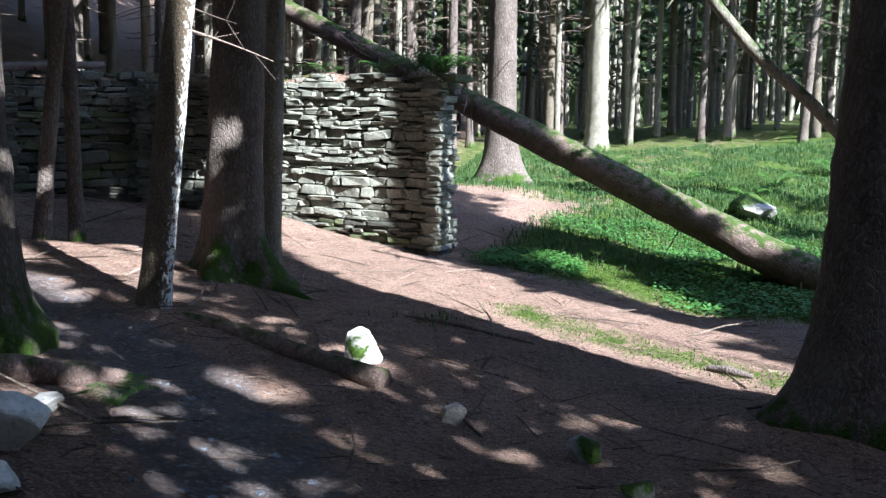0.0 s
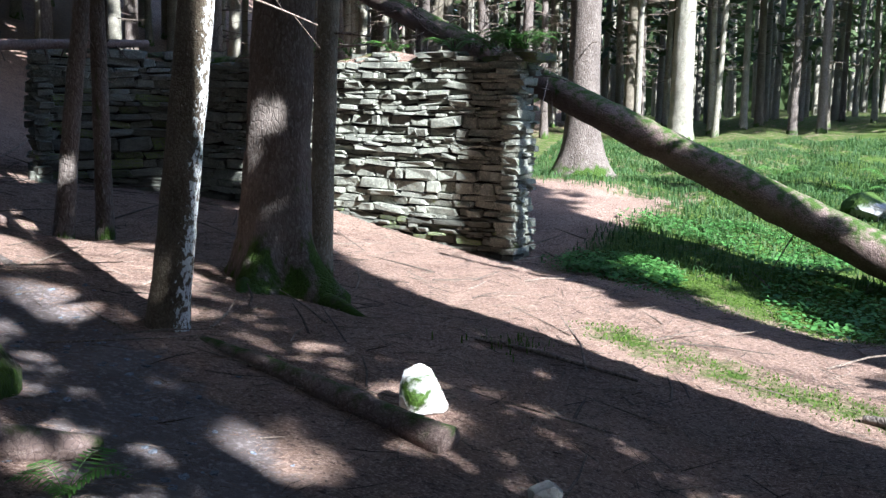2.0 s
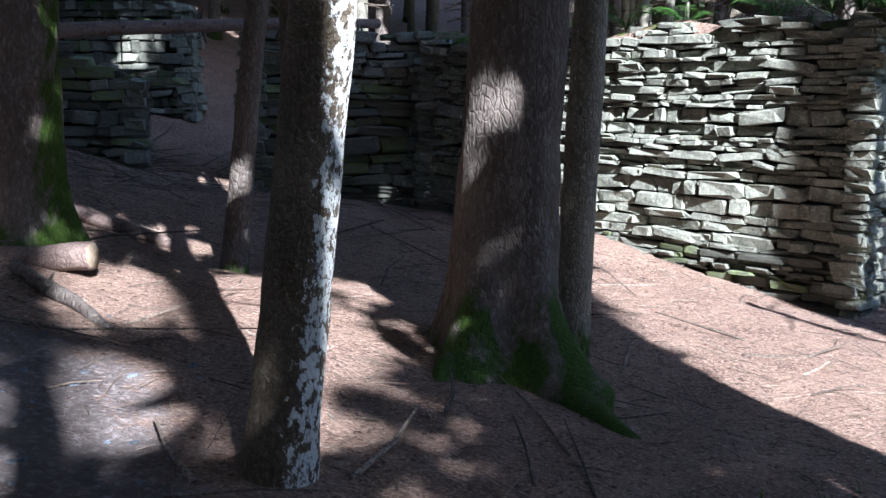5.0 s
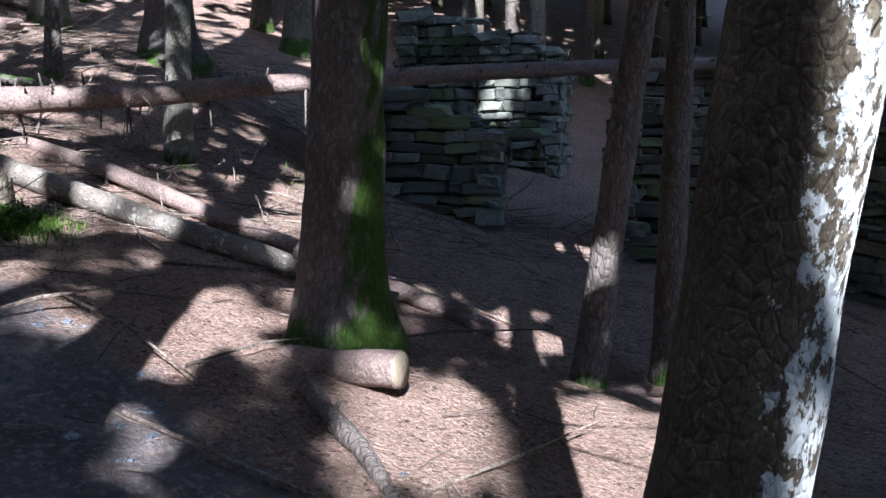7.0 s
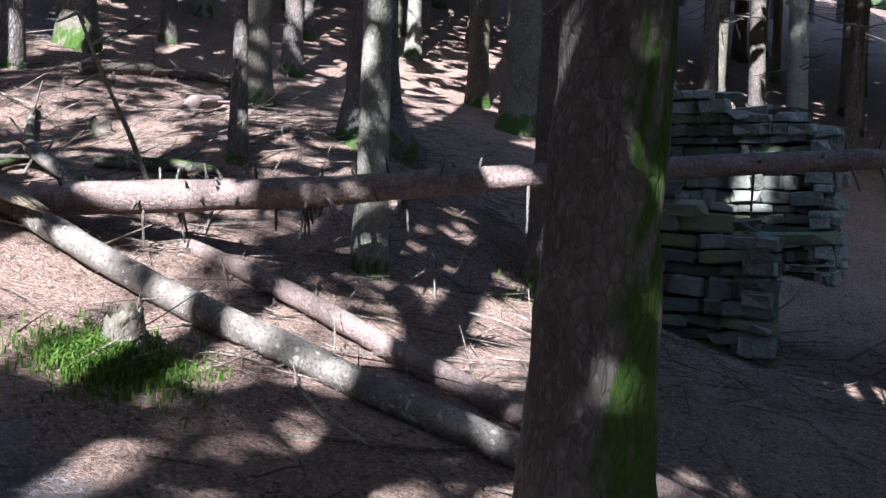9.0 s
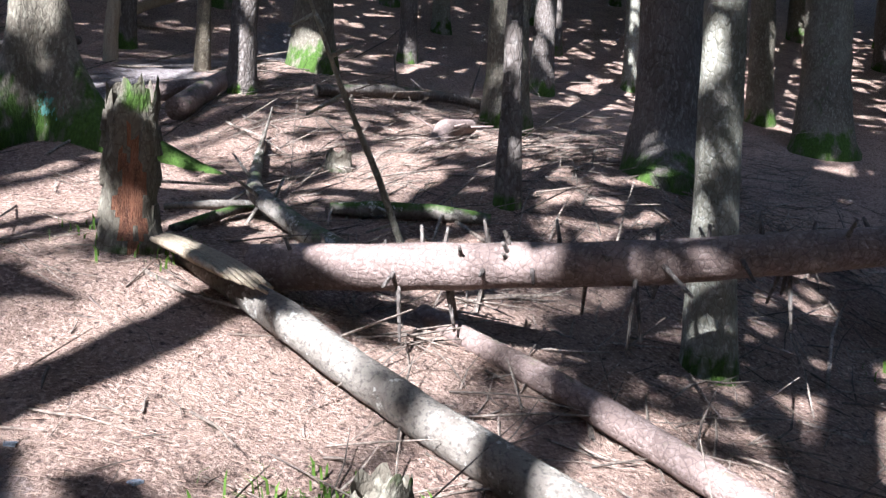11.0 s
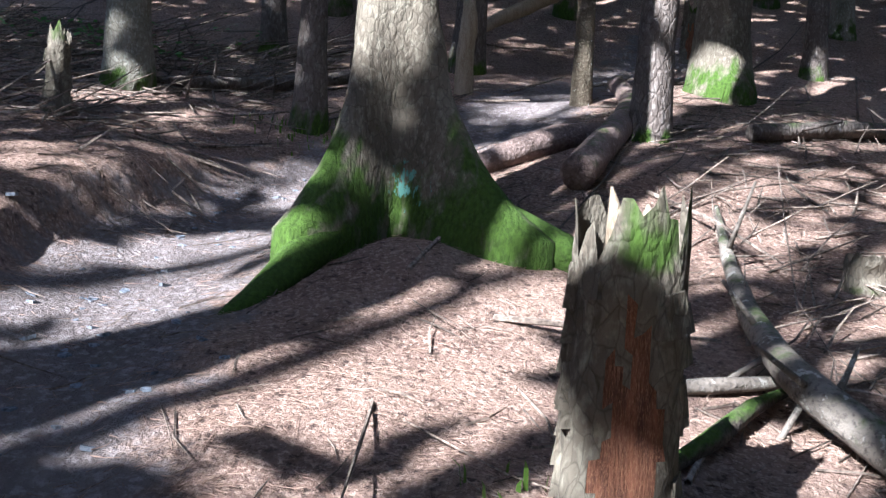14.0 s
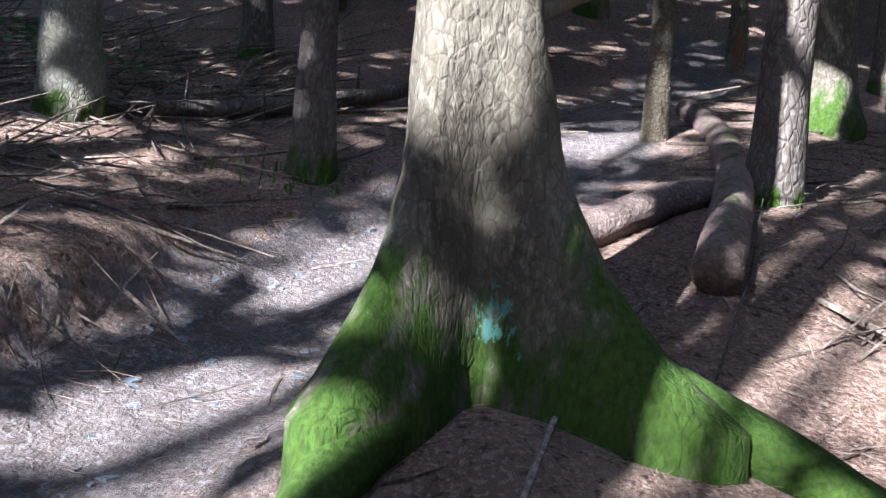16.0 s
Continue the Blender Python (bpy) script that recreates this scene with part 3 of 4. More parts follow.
tree((-6.22, 9.95), 0.085, 10, "thin dark moss-grown conifer trunk", lean=(0.0, 0.0), flare=0.2, seed=7, moss=(0.3, -1.2, 0.5), twigs=4, crown=160)
# stands out of view; added to cast the shadow band on the front wall
tree((3.9, 6.9), 0.21, 16, "straight conifer out of view, added to shade the front wall", seed=28, twigs=0, crown=500)
# crown made extra wide and dense, out of view, to darken the ruin's side
tree((1.09, 5.97), 0.31, 17, "massive rough-barked conifer in shade", lean=(0.03, 0.0), flare=0.4, flare_h=0.35, roots=((3.4, 0.7), (-1.2, 0.6)), moss=(0.25, -1.4, 0.2), seed=8, twigs=0, seg=44, crown=2400, wide=4.2, low=6.0)
tree((-3.95, 4.75), 0.19, 15, "dark conifer trunk with a mossy foot beside the path", flare=0.5, flare_h=0.3, roots=((-0.6, 0.8), (0.8, 0.6)), moss=(0.7, -1.0, 0.2), seed=9, twigs=4, crown=1600, wide=3.0)
main = tree((-12.78, 5.71), 0.158, 16, "grey-barked conifer with mossy buttress roots beside the path", lean=(0.0, -0.01), bark=BARK_MAIN, flare=0.3, flare_h=0.42, roots=((-0.52, 3.0), (1.0, 3.7), (2.9, 0.5), (-1.9, 1.0)), moss=(0.62, -0.9, 0.18), seed=10, twigs=5, seg=84)
root(main, [on(-12.68, 5.95, 0.1), on(-12.58, 6.15, 0.07), on(-12.44, 6.4, 0.03), on(-12.28, 6.66, 0.0), on(-12.15, 6.9, -0.04)], (0.1, 0.105, 0.09, 0.06, 0.02), MOSSROOT, 0.8)
root(main, [on(-12.6, 5.62, 0.1), on(-12.35, 5.5, 0.06), on(-12.05, 5.38, 0.0), on(-11.75, 5.25, -0.04)], (0.1, 0.1, 0.065, 0.02), MOSSROOT, 0.8)
mt = [o for o in main.children if o.name.startswith("trunk")][0].data
mt.attributes.new("lichen", "FLOAT", "POINT").data.foreach_set("value", np.array([0.52 * max(0.0, 1 - (math.atan2(q.co.y, q.co.x) - 0.35) ** 2 / 0.3 - ((q.co.z - 0.2) / 0.2) ** 2) for q in mt.vertices], np.float32))
tree((-14.35, 7.05), 0.105, 13, "slim grey trunk with a verdigris streak of lichen", lean=(0.02, 0.02), bark=BARK, flare=0.3, seed=11, moss=(0.1, 0.9, 0.0), twigs=6)
tree((-15.5, 6.77), 0.062, 10, "young slender lichen-spotted conifer trunk", bark=BARK_PALE, flare=0.3, seed=12, twigs=8, crown=250, wide=1.2)
tree((-16.1, 7.85), 0.19, 15, "conifer with a bright mossy foot in the sun", flare=0.45, bark=BARK_MAIN, roots=((0.2, 0.6),), moss=(0.4, -0.6, 0.3), seed=13, twigs=8)
tree((-14.95, 3.8), 0.135, 14, "grey conifer trunk above the bank", lean=(0.02, -0.01), bark=BARK_GREY, flare=0.35, seed=14, moss=(0.2, 0, 0.2), twigs=10)
tree((-14.75, 5.02), 0.085, 12, "thin dark conifer with a ragged foot of dead twigs", flare=0.5, seed=15, moss=(0.2, 0, 0.3), twigs=26, long=0.5, twig_low=0.2)
tree((-11.5, 8.38), 0.068, 2.6, "broken dead trunk with peeling bark", bark=BARK, flare=0.25, seed=17, moss=(0.1, 0, 0), twigs=3, crown=0, twig_low=0.8)
tree((-15.0, 9.55), 0.2, 15, "stout grey conifer trunk in dappled sun", bark=BARK_MAIN, flare=0.35, seed=18, moss=(0.3, -1, 0.3), twigs=8)
tree((-9.95, 8.78), 0.1, 13, "slim grey conifer rising behind a fallen trunk", bark=BARK_GREY, flare=0.3, seed=19, moss=(0.15, 0, 0.2), twigs=14, long=0.7)
tree((-12.3, 9.8), 0.22, 15, "dark conifer with mossy spreading roots", flare=0.6, roots=((-0.5, 0.8), (1.2, 0.7)), seed=20, moss=(0.35, -0.5, 0.3), twigs=12)
tree((-15.6, 13.5), 0.27, 16, "thick mossy conifer lit by the sun", bark=BARK_MAIN, flare=0.5, seed=21, moss=(0.5, -0.8, 0.45), twigs=8)
tree((-10.1, 10.35), 0.24, 16, "thick shaded conifer before the ruin", flare=0.4, flare_h=0.4, seed=22, moss=(0.5, 0.2, 0.25), twigs=10, seg=36)
tree((-2.15, 18.2), 0.28, 17, "conifer on a bank beyond the wall", flare=0.6, flare_h=0.5, roots=((-0.3, 0.9), (3.5, 0.6)), seed=23, moss=(0.5, -1, 0.2), twigs=12)
tree((-0.2, 30.5), 0.34, 18, "sunlit mossy conifer at the edge of the clearing", bark=BARK_GREY, flare=0.4, seed=24, moss=(0.6, -1.5, 0.35), twigs=26)


def forest():
    """The plantation all round: alike tall trunks in loose rows, built in a few kinds and copied."""
    kinds = []
    for k in range(5):
        bark = (BARK, BARK_GREY, BARK_MAIN, BARK, BARK_GREY)[k]
        r = (0.11, 0.13, 0.16, 0.14, 0.10)[k]
        kinds.append(tree((60 + 4 * k, 90), r, 15 + k, "tall straight plantation conifer with bare lower trunk", bark=bark, flare=0.35, seed=30 + k, twigs=(34, 26, 22, 40, 30)[k],
                          long=1.1, seg=12, moss=(0.3, -1.2, 0.35), crown=800, low=6.5, wide=2.2, gaps=False, group="plantation conifers"))
    g = np.random.default_rng(12)
    spots = []

    def scatter(n, x0, x1, y0, y1, gap, ok):
        for _ in range(n * 6):
            x, y = g.uniform(x0, x1), g.uniform(y0, y1)
            if ok(x, y) and all((x - a) ** 2 + (y - b) ** 2 > gap * gap for a, b in spots):
                spots.append((x, y))
                n -= 1
                if n <= 0:
                    break

    scatter(75, -14, 16, 30, 42, 1.2, lambda x, y: y > 31 - 0.12 * x + 1.5 * math.sin(x) or x < -5)
    scatter(62, -22, -3.6, 15.5, 30, 1.35, lambda x, y: y > 16.5 or x < -7)
    scatter(36, -30, -17, 9.5, 20, 1.5, lambda x, y: True)
    scatter(36, -28, -17.5, -4, 9.5, 1.5, lambda x, y: trail_gap(np.array(x), np.array(y))[0] > 0.9)
    things = len(spots)
    scatter(330, -30, 45, 40, 75, 1.3, lambda x, y: True)
    scatter(260, -70, -25, -14, 45, 1.6, lambda x, y: True)
    woods, needles = Heap(), []
    for x, y in spots[things:]:
        b = on(x, y, -0.2)
        hgt = g.uniform(14, 18)
        woods.add(*tube(np.array([b, b + (g.normal(0, 0.1), g.normal(0, 0.1), hgt * 0.5), b + (0, 0, hgt)]), (g.uniform(0.12, 0.2), 0.1, 0.02), 7, cap=False))
        v, _ = crown_leaves(b, hgt, (0, 0), int(g.integers(1e6)), 110, 3.0, 2.2, False)
        needles.append(v * (1, 1, 1) + b)
    for k in range(11000):
        a = g.uniform(0, 6.28)
        d = g.uniform(62, 95)
        c = on(-6 + d * math.cos(a), 8 + d * math.sin(a), g.uniform(0, 17))
        u, w = np.array((-math.sin(a), math.cos(a), 0)) * g.uniform(0.5, 1.6), np.array((0, 0, 1.0)) * g.uniform(0.8, 2.4)
        needles.append(np.array([c - u, c - w + u * g.normal(0, 0.3), c + u, c + w + u * g.normal(0, 0.3)]))
    nv = np.vstack(needles)
    tagged(woods.make("far_trunks", BARK_GREY, moss=np.full(woods.n, 0.2)), "massed straight trunks deep in the plantation", "woods", kind="stuff")
    tagged(make("far_foliage", nv, np.arange(len(nv)).reshape(-1, 4), CROWN, smooth=False), "dark green needle foliage of the distant woods", "woods", kind="stuff")
    spots = spots[:things]
    for i, (x, y) in enumerate(spots):
        base = on(x, y)
        c = copy_thing(kinds[i % 5], pose(*base, g.normal(0, 1.2), g.normal(0, 1.2), g.uniform(0, 360)))
        c.name = "conifer_tree"
    for kdone in kinds:
        for o in list(kdone.children):
            bpy.data.objects.remove(o)
        bpy.data.objects.remove(kdone)
    # unseen trees added behind the walker, where the sun comes from, to cast shade
    near = []
    for _ in range(3600):
        x, y = g.uniform(-16, 20), g.uniform(-18, 11)
        if trail_gap(np.array(x), np.array(y))[0] < 1.3 or (-3.2 < x < max(1.2, 0.3 * y + 1.0) and y > -1.5) or (x > 2 and y > 3.2 * x - 2) or (x <= -3.2 and y > 3.4) or (x < -8.5 and y > 0.6):
            continue
        pole = np.array([(x, y, q) for q in np.arange(0.5, 14, 0.15)]) + (0, 0, float(smooth_land(x, y)))
        if sunlit(pole, 0.6, 0.0).any():
            continue
        if all((x - a) ** 2 + (y - b) ** 2 > 1.6**2 for a, b in near):
            near.append((x, y))
    poles, sprays = Heap(), []
    for i, (x, y) in enumerate(near):
        b, hgt = on(x, y, -0.2), g.uniform(13, 16)
        poles.add(*tube(np.array([b, b + (0, 0, hgt * 0.5), b + (0, 0, hgt)]), (g.uniform(0.13, 0.2), 0.1, 0.02), 8, cap=False))
        v, _ = crown_leaves(b, hgt, (0, 0), 200 + i, 900 if x < 1.5 and y < 1.5 else 1250, 5.0, 2.5, True, 0.56)
        sprays.append(v + b)
    nv = np.vstack(sprays)
    tagged(poles.make("sunward_trunks", BARK, moss=np.zeros(poles.n)), "unseen conifer trunks added on the sunny side to shade the path", "woods", kind="stuff")
    tagged(make("unseen_shade_canopy", nv, np.arange(len(nv)).reshape(-1, 4), CROWN, smooth=False), "unseen needle canopy added on the sunny side to shade the path", "woods", kind="stuff")


forest()


# ---- dry-stone ruin ----
def stone_mesh(seed):
    """One flat slab of unit size, its edges chipped."""
    g = np.random.default_rng(seed)
    bm = bmesh.new()
    bmesh.ops.create_cube(bm, size=1.0)
    bmesh.ops.bevel(bm, geom=list(bm.edges), offset=0.11, segments=1, affect="EDGES")
    for v in bm.verts:
        v.co += Vector(g.normal(0, 0.05, 3))
    me = bpy.data.meshes.new("stone")
    bm.to_mesh(me)
    bm.free()
    me.attributes.new("moss", "FLOAT", "POINT").data.foreach_set("value", np.full(len(me.vertices), 0.16 + 0.3 * (seed % 5 == 1), np.float32))
    me.materials.append(SLATE)
    return me


STONES = [stone_mesh(500 + k) for k in range(14)]


def drystone(name, a, b, z0, top, thick, label, seed, both_ends=True, course=(0.05, 0.13), lengths=(0.14, 0.62), limit=300, sides=(1,)):
    """A wall from a to b with its face on the left of that way turned to -normal; top: a height at each end, ragged between."""
    g = np.random.default_rng(seed)
    a, b = np.array(a, float), np.array(b, float)
    ln = np.linalg.norm(b - a)
    ux = (b - a) / ln
    nx = np.array((-ux[1], ux[0]))
    wall = tagged(empty(name, (*a, z0)), label, kind="structure")
    rot = math.degrees(math.atan2(ux[1], ux[0]))
    # dark earth and rubble inside
    core = Heap()
    n = max(2, int(ln / 0.25))
    s = np.linspace(0.06, ln - 0.06, n)
    tops = np.interp(s, (0, ln), top) - z0 - 0.10
    v, f = [], []
    for q, h in zip(s, tops):
        for off, zz in ((0.07, -0.3), (thick - 0.07, -0.3), (thick - 0.07, h), (0.07, h)):
            p = ux * q + nx * off
            v.append((p[0], p[1], zz))
    for k in range(n - 1):
        o = 4 * k
        f += [[o + i, o + (i + 1) % 4, o + 4 + (i + 1) % 4, o + 4 + i] for i in range(4)]
    f += [[3, 2, 1, 0], [4 * n - 4, 4 * n - 3, 4 * n - 2, 4 * n - 1]]
    make("wall_core", v, f, SLATE_CORE, wall, smooth=False)
    count = 0
    extra = Heap()
    faces = [(np.zeros(2), ux, -nx, ln, top)]
    if both_ends:
        faces += [(np.zeros(2), nx, ux * -1, thick, (top[0], top[0])), (ux * ln, nx, ux, thick, (top[1], top[1]))]
    if len(sides) > 1:
        faces.append((nx * thick, ux, nx, ln, top))
    for start, along, outward, length, tp in faces:
        ang = math.atan2(along[1], along[0])
        z = -0.12
        while z < max(tp) - z0:
            h = g.uniform(*course) * (1.5 if g.random() < 0.14 else 1)
            q = -0.02 + g.uniform(-0.1, 0)
            while q < length - 0.03:
                w = min(g.uniform(*lengths) * (0.6 if h < 0.07 else 1), length - q + 0.03)
                lim = np.interp(q + w / 2, (0, length), tp) - z0 + 0.06 * math.sin(7 * q + seed)
                if w > 0.05 and z + h * 0.5 < lim:
                    d = g.uniform(0.16, 0.26)
                    proud = g.uniform(-0.05, 0.05)
                    c = start + along * (q + w / 2) - outward * (d / 2 - proud - 0.015)
                    m = Matrix.LocRotScale((c[0], c[1], z + h / 2), Euler((g.normal(0, 0.05), g.normal(0, 0.06), ang + g.normal(0, 0.05))), (w * 0.98, d, h * g.uniform(0.78, 1.0)))
                    me = STONES[g.integers(len(STONES))]
                    if count < limit:
                        st = new("stone", me)
                        st.parent = wall
                        st.matrix_local = m
                        count += 1
                    else:
                        extra.add([m @ vv.co for vv in me.vertices], [list(p.vertices) for p in me.polygons])
                q += w
            z += h
    if extra.n:
        tagged(extra.make("stones", SLATE, wall, smooth=False, moss=np.full(extra.n, 0.25)), kind="stuff")
    # flat slabs along the top
    q = 0.0
    while q < ln - 0.1:
        w = g.uniform(0.3, 0.7)
        c = ux * (q + w / 2) + nx * (thick / 2 + g.normal(0, 0.05))
        h = np.interp(q + w / 2, (0, ln), top) - z0 - 0.03 + 0.06 * math.sin(7 * (q + w / 2) + seed)
        st = new("cap_stone", STONES[g.integers(len(STONES))])
        st.parent = wall
        st.matrix_local = Matrix.LocRotScale((c[0], c[1], h), Euler((g.normal(0, 0.07), g.normal(0, 0.08), math.atan2(ux[1], ux[0]) + g.normal(0, 0.2))), (w, thick * g.uniform(0.75, 1.0), g.uniform(0.06, 0.12)))
        q += w * 0.92
    return wall


drystone("wall_front", (-7.0, 13.34), (-2.45, 12.2), 0.25, (2.62, 2.66), 0.5, "sunlit dry-stone wall of grey-green slate slabs, part of a ruin", 1, limit=300, lengths=(0.1, 0.5), course=(0.03, 0.1))
drystone("wall_side", (-8.5, 12.2), (-7.05, 13.5), 0.45, (2.75, 2.7), 0.55, "shaded dry-stone side wall of the ruin", 2, limit=120)
drystone("wall_low", (-10.5, 10.45), (-9.25, 11.55), 1.2, (2.75, 2.2), 0.55, "low broken dry-stone wall left of a doorway", 3, limit=120)
drystone("wall_back", (-12.6, 13.0), (-10.8, 13.95), 1.6, (3.75, 3.2), 0.5, "ragged inner ruin wall of rounded stones catching the sun", 4, limit=150, course=(0.07, 0.16), lengths=(0.1, 0.34))


def wall_turf():
    """A cushion of needles and earth along the front wall's top."""
    a, ux = np.array((-6.9, 13.32)), np.array((0.970, -0.243))
    nx = np.array((0.243, 0.970))
    n, m = 70, 9
    v = []
    for i in range(n):
        for j in range(m):
            q, w = 4.5 * i / (n - 1), j / (m - 1)
            p = a + ux * q + nx * (0.02 + 0.46 * w)
            rise = math.sin(math.pi * w) ** 0.5 * (0.09 + 0.05 * math.sin(2.3 * q + 1) + 0.04 * noise.noise(Vector((p[0] * 5, p[1] * 5, 0))))
            v.append((p[0], p[1], 2.58 + 0.06 * math.sin(7 * (q + 0.1) + 1) * 0.5 + rise))
    f = [[i * m + j, (i + 1) * m + j, (i + 1) * m + j + 1, i * m + j + 1] for i in range(n - 1) for j in range(m - 1)]
    mo = [0.25 + 0.3 * (noise.noise(Vector(p) * 1.7) > 0.05) for p in v]
    return tagged(make("wall_turf", v, f, FLOOR, moss=mo), "brown needle turf with moss along the wall's top", "turf", kind="structure")


wall_turf()


# ---- logs, stumps and rocks ----
def log(name, pts, radii, bark, label, category="log", seed=0, stubs=0, stub_len=0.12, moss=0.0, rough=0.08, seg=18, n=40, stub_mat=None, ends=None, squash=1.0, stub_down=0.4):
    p = np.asarray(pts, float)
    base = p[0].copy()
    s = np.linspace(0, len(p) - 1, n)
    q = np.stack([np.interp(s, np.arange(len(p)), p[:, k]) for k in range(3)], -1)
    for _ in range(3):
        q[1:-1] = 0.25 * q[:-2] + 0.5 * q[1:-1] + 0.25 * q[2:]
    r = np.interp(s, np.linspace(0, len(p) - 1, len(radii)), radii)
    t = tagged(empty(name, base), label, category)
    v, f = tube(q - base, r, seg, rough, 5.0, squash=squash)
    up = np.zeros(len(v))
    up[:-2] = np.clip((v[:-2, 2] - np.repeat((q - base)[:, 2], seg)) / np.repeat(r, seg), -1, 1)
    make("trunk", v, f, bark, t, moss=moss * (0.6 + 0.4 * up))
    g = np.random.default_rng(seed)
    for _ in range(stubs):
        k = g.integers(2, n - 2)
        a = g.uniform(0, 6.28)
        d = q[k + 1] - q[k - 1]
        d /= np.linalg.norm(d)
        e1 = np.cross(d, (0, 0, 1.0))
        e1 /= np.linalg.norm(e1)
        e2 = np.cross(e1, d)
        w = math.cos(a) * e1 + math.sin(a) * e2
        ln = stub_len * g.uniform(0.25, 1) * (1.8 if w[2] < 0 else 1)
        c = q[k] + w * r[k] * 0.8 - base
        st = bent(c, c + w * ln + d * g.normal(0, 0.25) * ln + np.array((0, 0, -stub_down * ln if w[2] < 0 else 0)), 0, 4)
        make("branch_stub", *tube(st, np.linspace(0.011, 0.006, 4), 6, 0.1), stub_mat or bark, t, moss=None)
    if ends is not None:
        for k in (0, -1):
            d = (q[k] - q[1 if k == 0 else -2])
            d /= np.linalg.norm(d)
            vv, ff = tube(np.array([q[k] - base - d * 0.01, q[k] - base + d * 0.006]), (r[k] * 0.93, r[k] * 0.9), seg, 0.05)
            make("cut_end", vv, ff, ends, t, "pale sawn end", moss=np.zeros(len(vv)))
    return t


def rock(at, size, mat, label, seed, moss=0.0, sink=0.25, moss_dir=(0.4, 0.0, 0.7)):
    g = np.random.default_rng(seed)
    bm = bmesh.new()
    bmesh.ops.create_icosphere(bm, subdivisions=4, radius=1.0)
    planes = [(Vector(g.normal(0, 1, 3)).normalized(), g.uniform(0.52, 0.86)) for _ in range(12)]
    for v in bm.verts:
        for nrm, d in planes:
            k = v.co.dot(nrm) - d
            if k > 0:
                v.co -= nrm * k
        v.co *= 1 + 0.05 * noise.noise(v.co * 3 + Vector((seed, 0, 0))) + 0.03 * noise.noise(v.co * 9)
    md = Vector(moss_dir).normalized()
    mo = [moss * max(0.0, min(1.0, 0.35 + v.co.dot(md))) for v in bm.verts]
    for v in bm.verts:
        v.co = Vector((v.co.x * size[0], v.co.y * size[1], v.co.z * size[2]))
    me = bpy.data.meshes.new("rock")
    bm.to_mesh(me)
    bm.free()
    me.attributes.new("moss", "FLOAT", "POINT").data.foreach_set("value", np.array(mo, np.float32))
    me.materials.append(mat)
    ob = tagged(new("rock", me), label, "rock")
    ob.matrix_world = pose(*on(*at, size[2] * (1 - 2 * sink)), g.uniform(-10, 10), g.uniform(-10, 10), g.uniform(0, 360))
    return ob


rock((-2.08, 6.12), (0.17, 0.15, 0.15), QUARTZ, "white quartz rock half covered in green moss", 1, moss=0.5, moss_dir=(0.9, 0.1, 0.5), sink=0.12)
rock((-1.36, 5.25), (0.13, 0.10, 0.09), GREYROCK, "pale grey pointed rock among needles", 2, moss=0.1)
rock((-0.6, 5.05), (0.12, 0.11, 0.11), GREYROCK, "grey rock with a mossy face", 3, moss=0.7, moss_dir=(0, -0.8, 0.5))
rock((-0.36, 4.4), (0.10, 0.09, 0.08), GREYROCK, "small moss-topped grey rock", 4, moss=0.62)
rock((-2.86, 3.2), (0.2, 0.17, 0.14), QUARTZ, "large whitish rock under dead branches", 5, moss=0.1)
rock((-3.02, 3.75), (0.09, 0.12, 0.06), GREYROCK, "pale grey stone beside the path", 6)
rock((2.3, 16.9), (0.5, 0.4, 0.33), GREYROCK, "boulder covered with brown moss in the meadow", 7, moss=1.0, sink=0.42)
rock((-0.05, 4.0), (0.08, 0.07, 0.05), GREYROCK, "small mossy stone in the litter", 8, moss=0.6)
rock((-2.62, 2.75), (0.12, 0.1, 0.07), QUARTZ, "white stone at the path's edge", 9)

log("root_log", [on(-3.52, 6.5, -0.02), on(-3.07, 6.25, 0.02), on(-2.47, 5.95, 0.035), on(-1.85, 5.62, 0.045)], (0.035, 0.055, 0.065, 0.085), LOGBARK, "half-buried reddish rotten log with moss along it", seed=31, moss=0.48, rough=0.2)
mossy = log("fallen_mossy_trunk", [(-5.6, 15.79, 3.9), (-4.3, 15.18, 3.28), (-2.05, 14.13, 2.22), (-0.9, 13.6, 1.68), (0.5, 12.95, 1.02), (1.95, 12.3, 0.36), (2.6, 12.0, 0.12)], (0.15, 0.165, 0.195, 0.21, 0.225, 0.24, 0.24), LOGBARK, "fallen trunk with moss on top leaning against the ruin", seed=32, moss=0.56, stubs=10, stub_len=0.35, seg=26, n=60)


def bristle(t, a, b, n, ln, seed, name="lower_growth"):
    """Bare twigs that stand out from a fallen trunk between two world points."""
    g, heap, o = np.random.default_rng(seed), Heap(), np.array(t.location)
    for _ in range(n):
        c = np.array(a) + (np.array(b) - a) * g.random() + g.normal(0, 0.05, 3) - o
        tip = c + ln * g.uniform(0.4, 1.0) * np.array((g.normal(0.1, 0.5), g.normal(-0.35, 0.5), g.normal(0.1, 0.5)))
        p = bent(c, tip, g.uniform(-0.12, 0.06), 6)
        heap.add(*tube(p, np.linspace(0.011, 0.003, 6), 4))
        for _ in range(3):
            q = p[g.integers(2, 5)]
            heap.add(*tube(np.array([q, q + (tip - c) * 0.25 + g.normal(0, 0.09, 3)]), (0.005, 0.002), 3, cap=False))
    heap.make(name, TWIG, t, "tangle of bare brown twigs")["kind"] = "stuff"


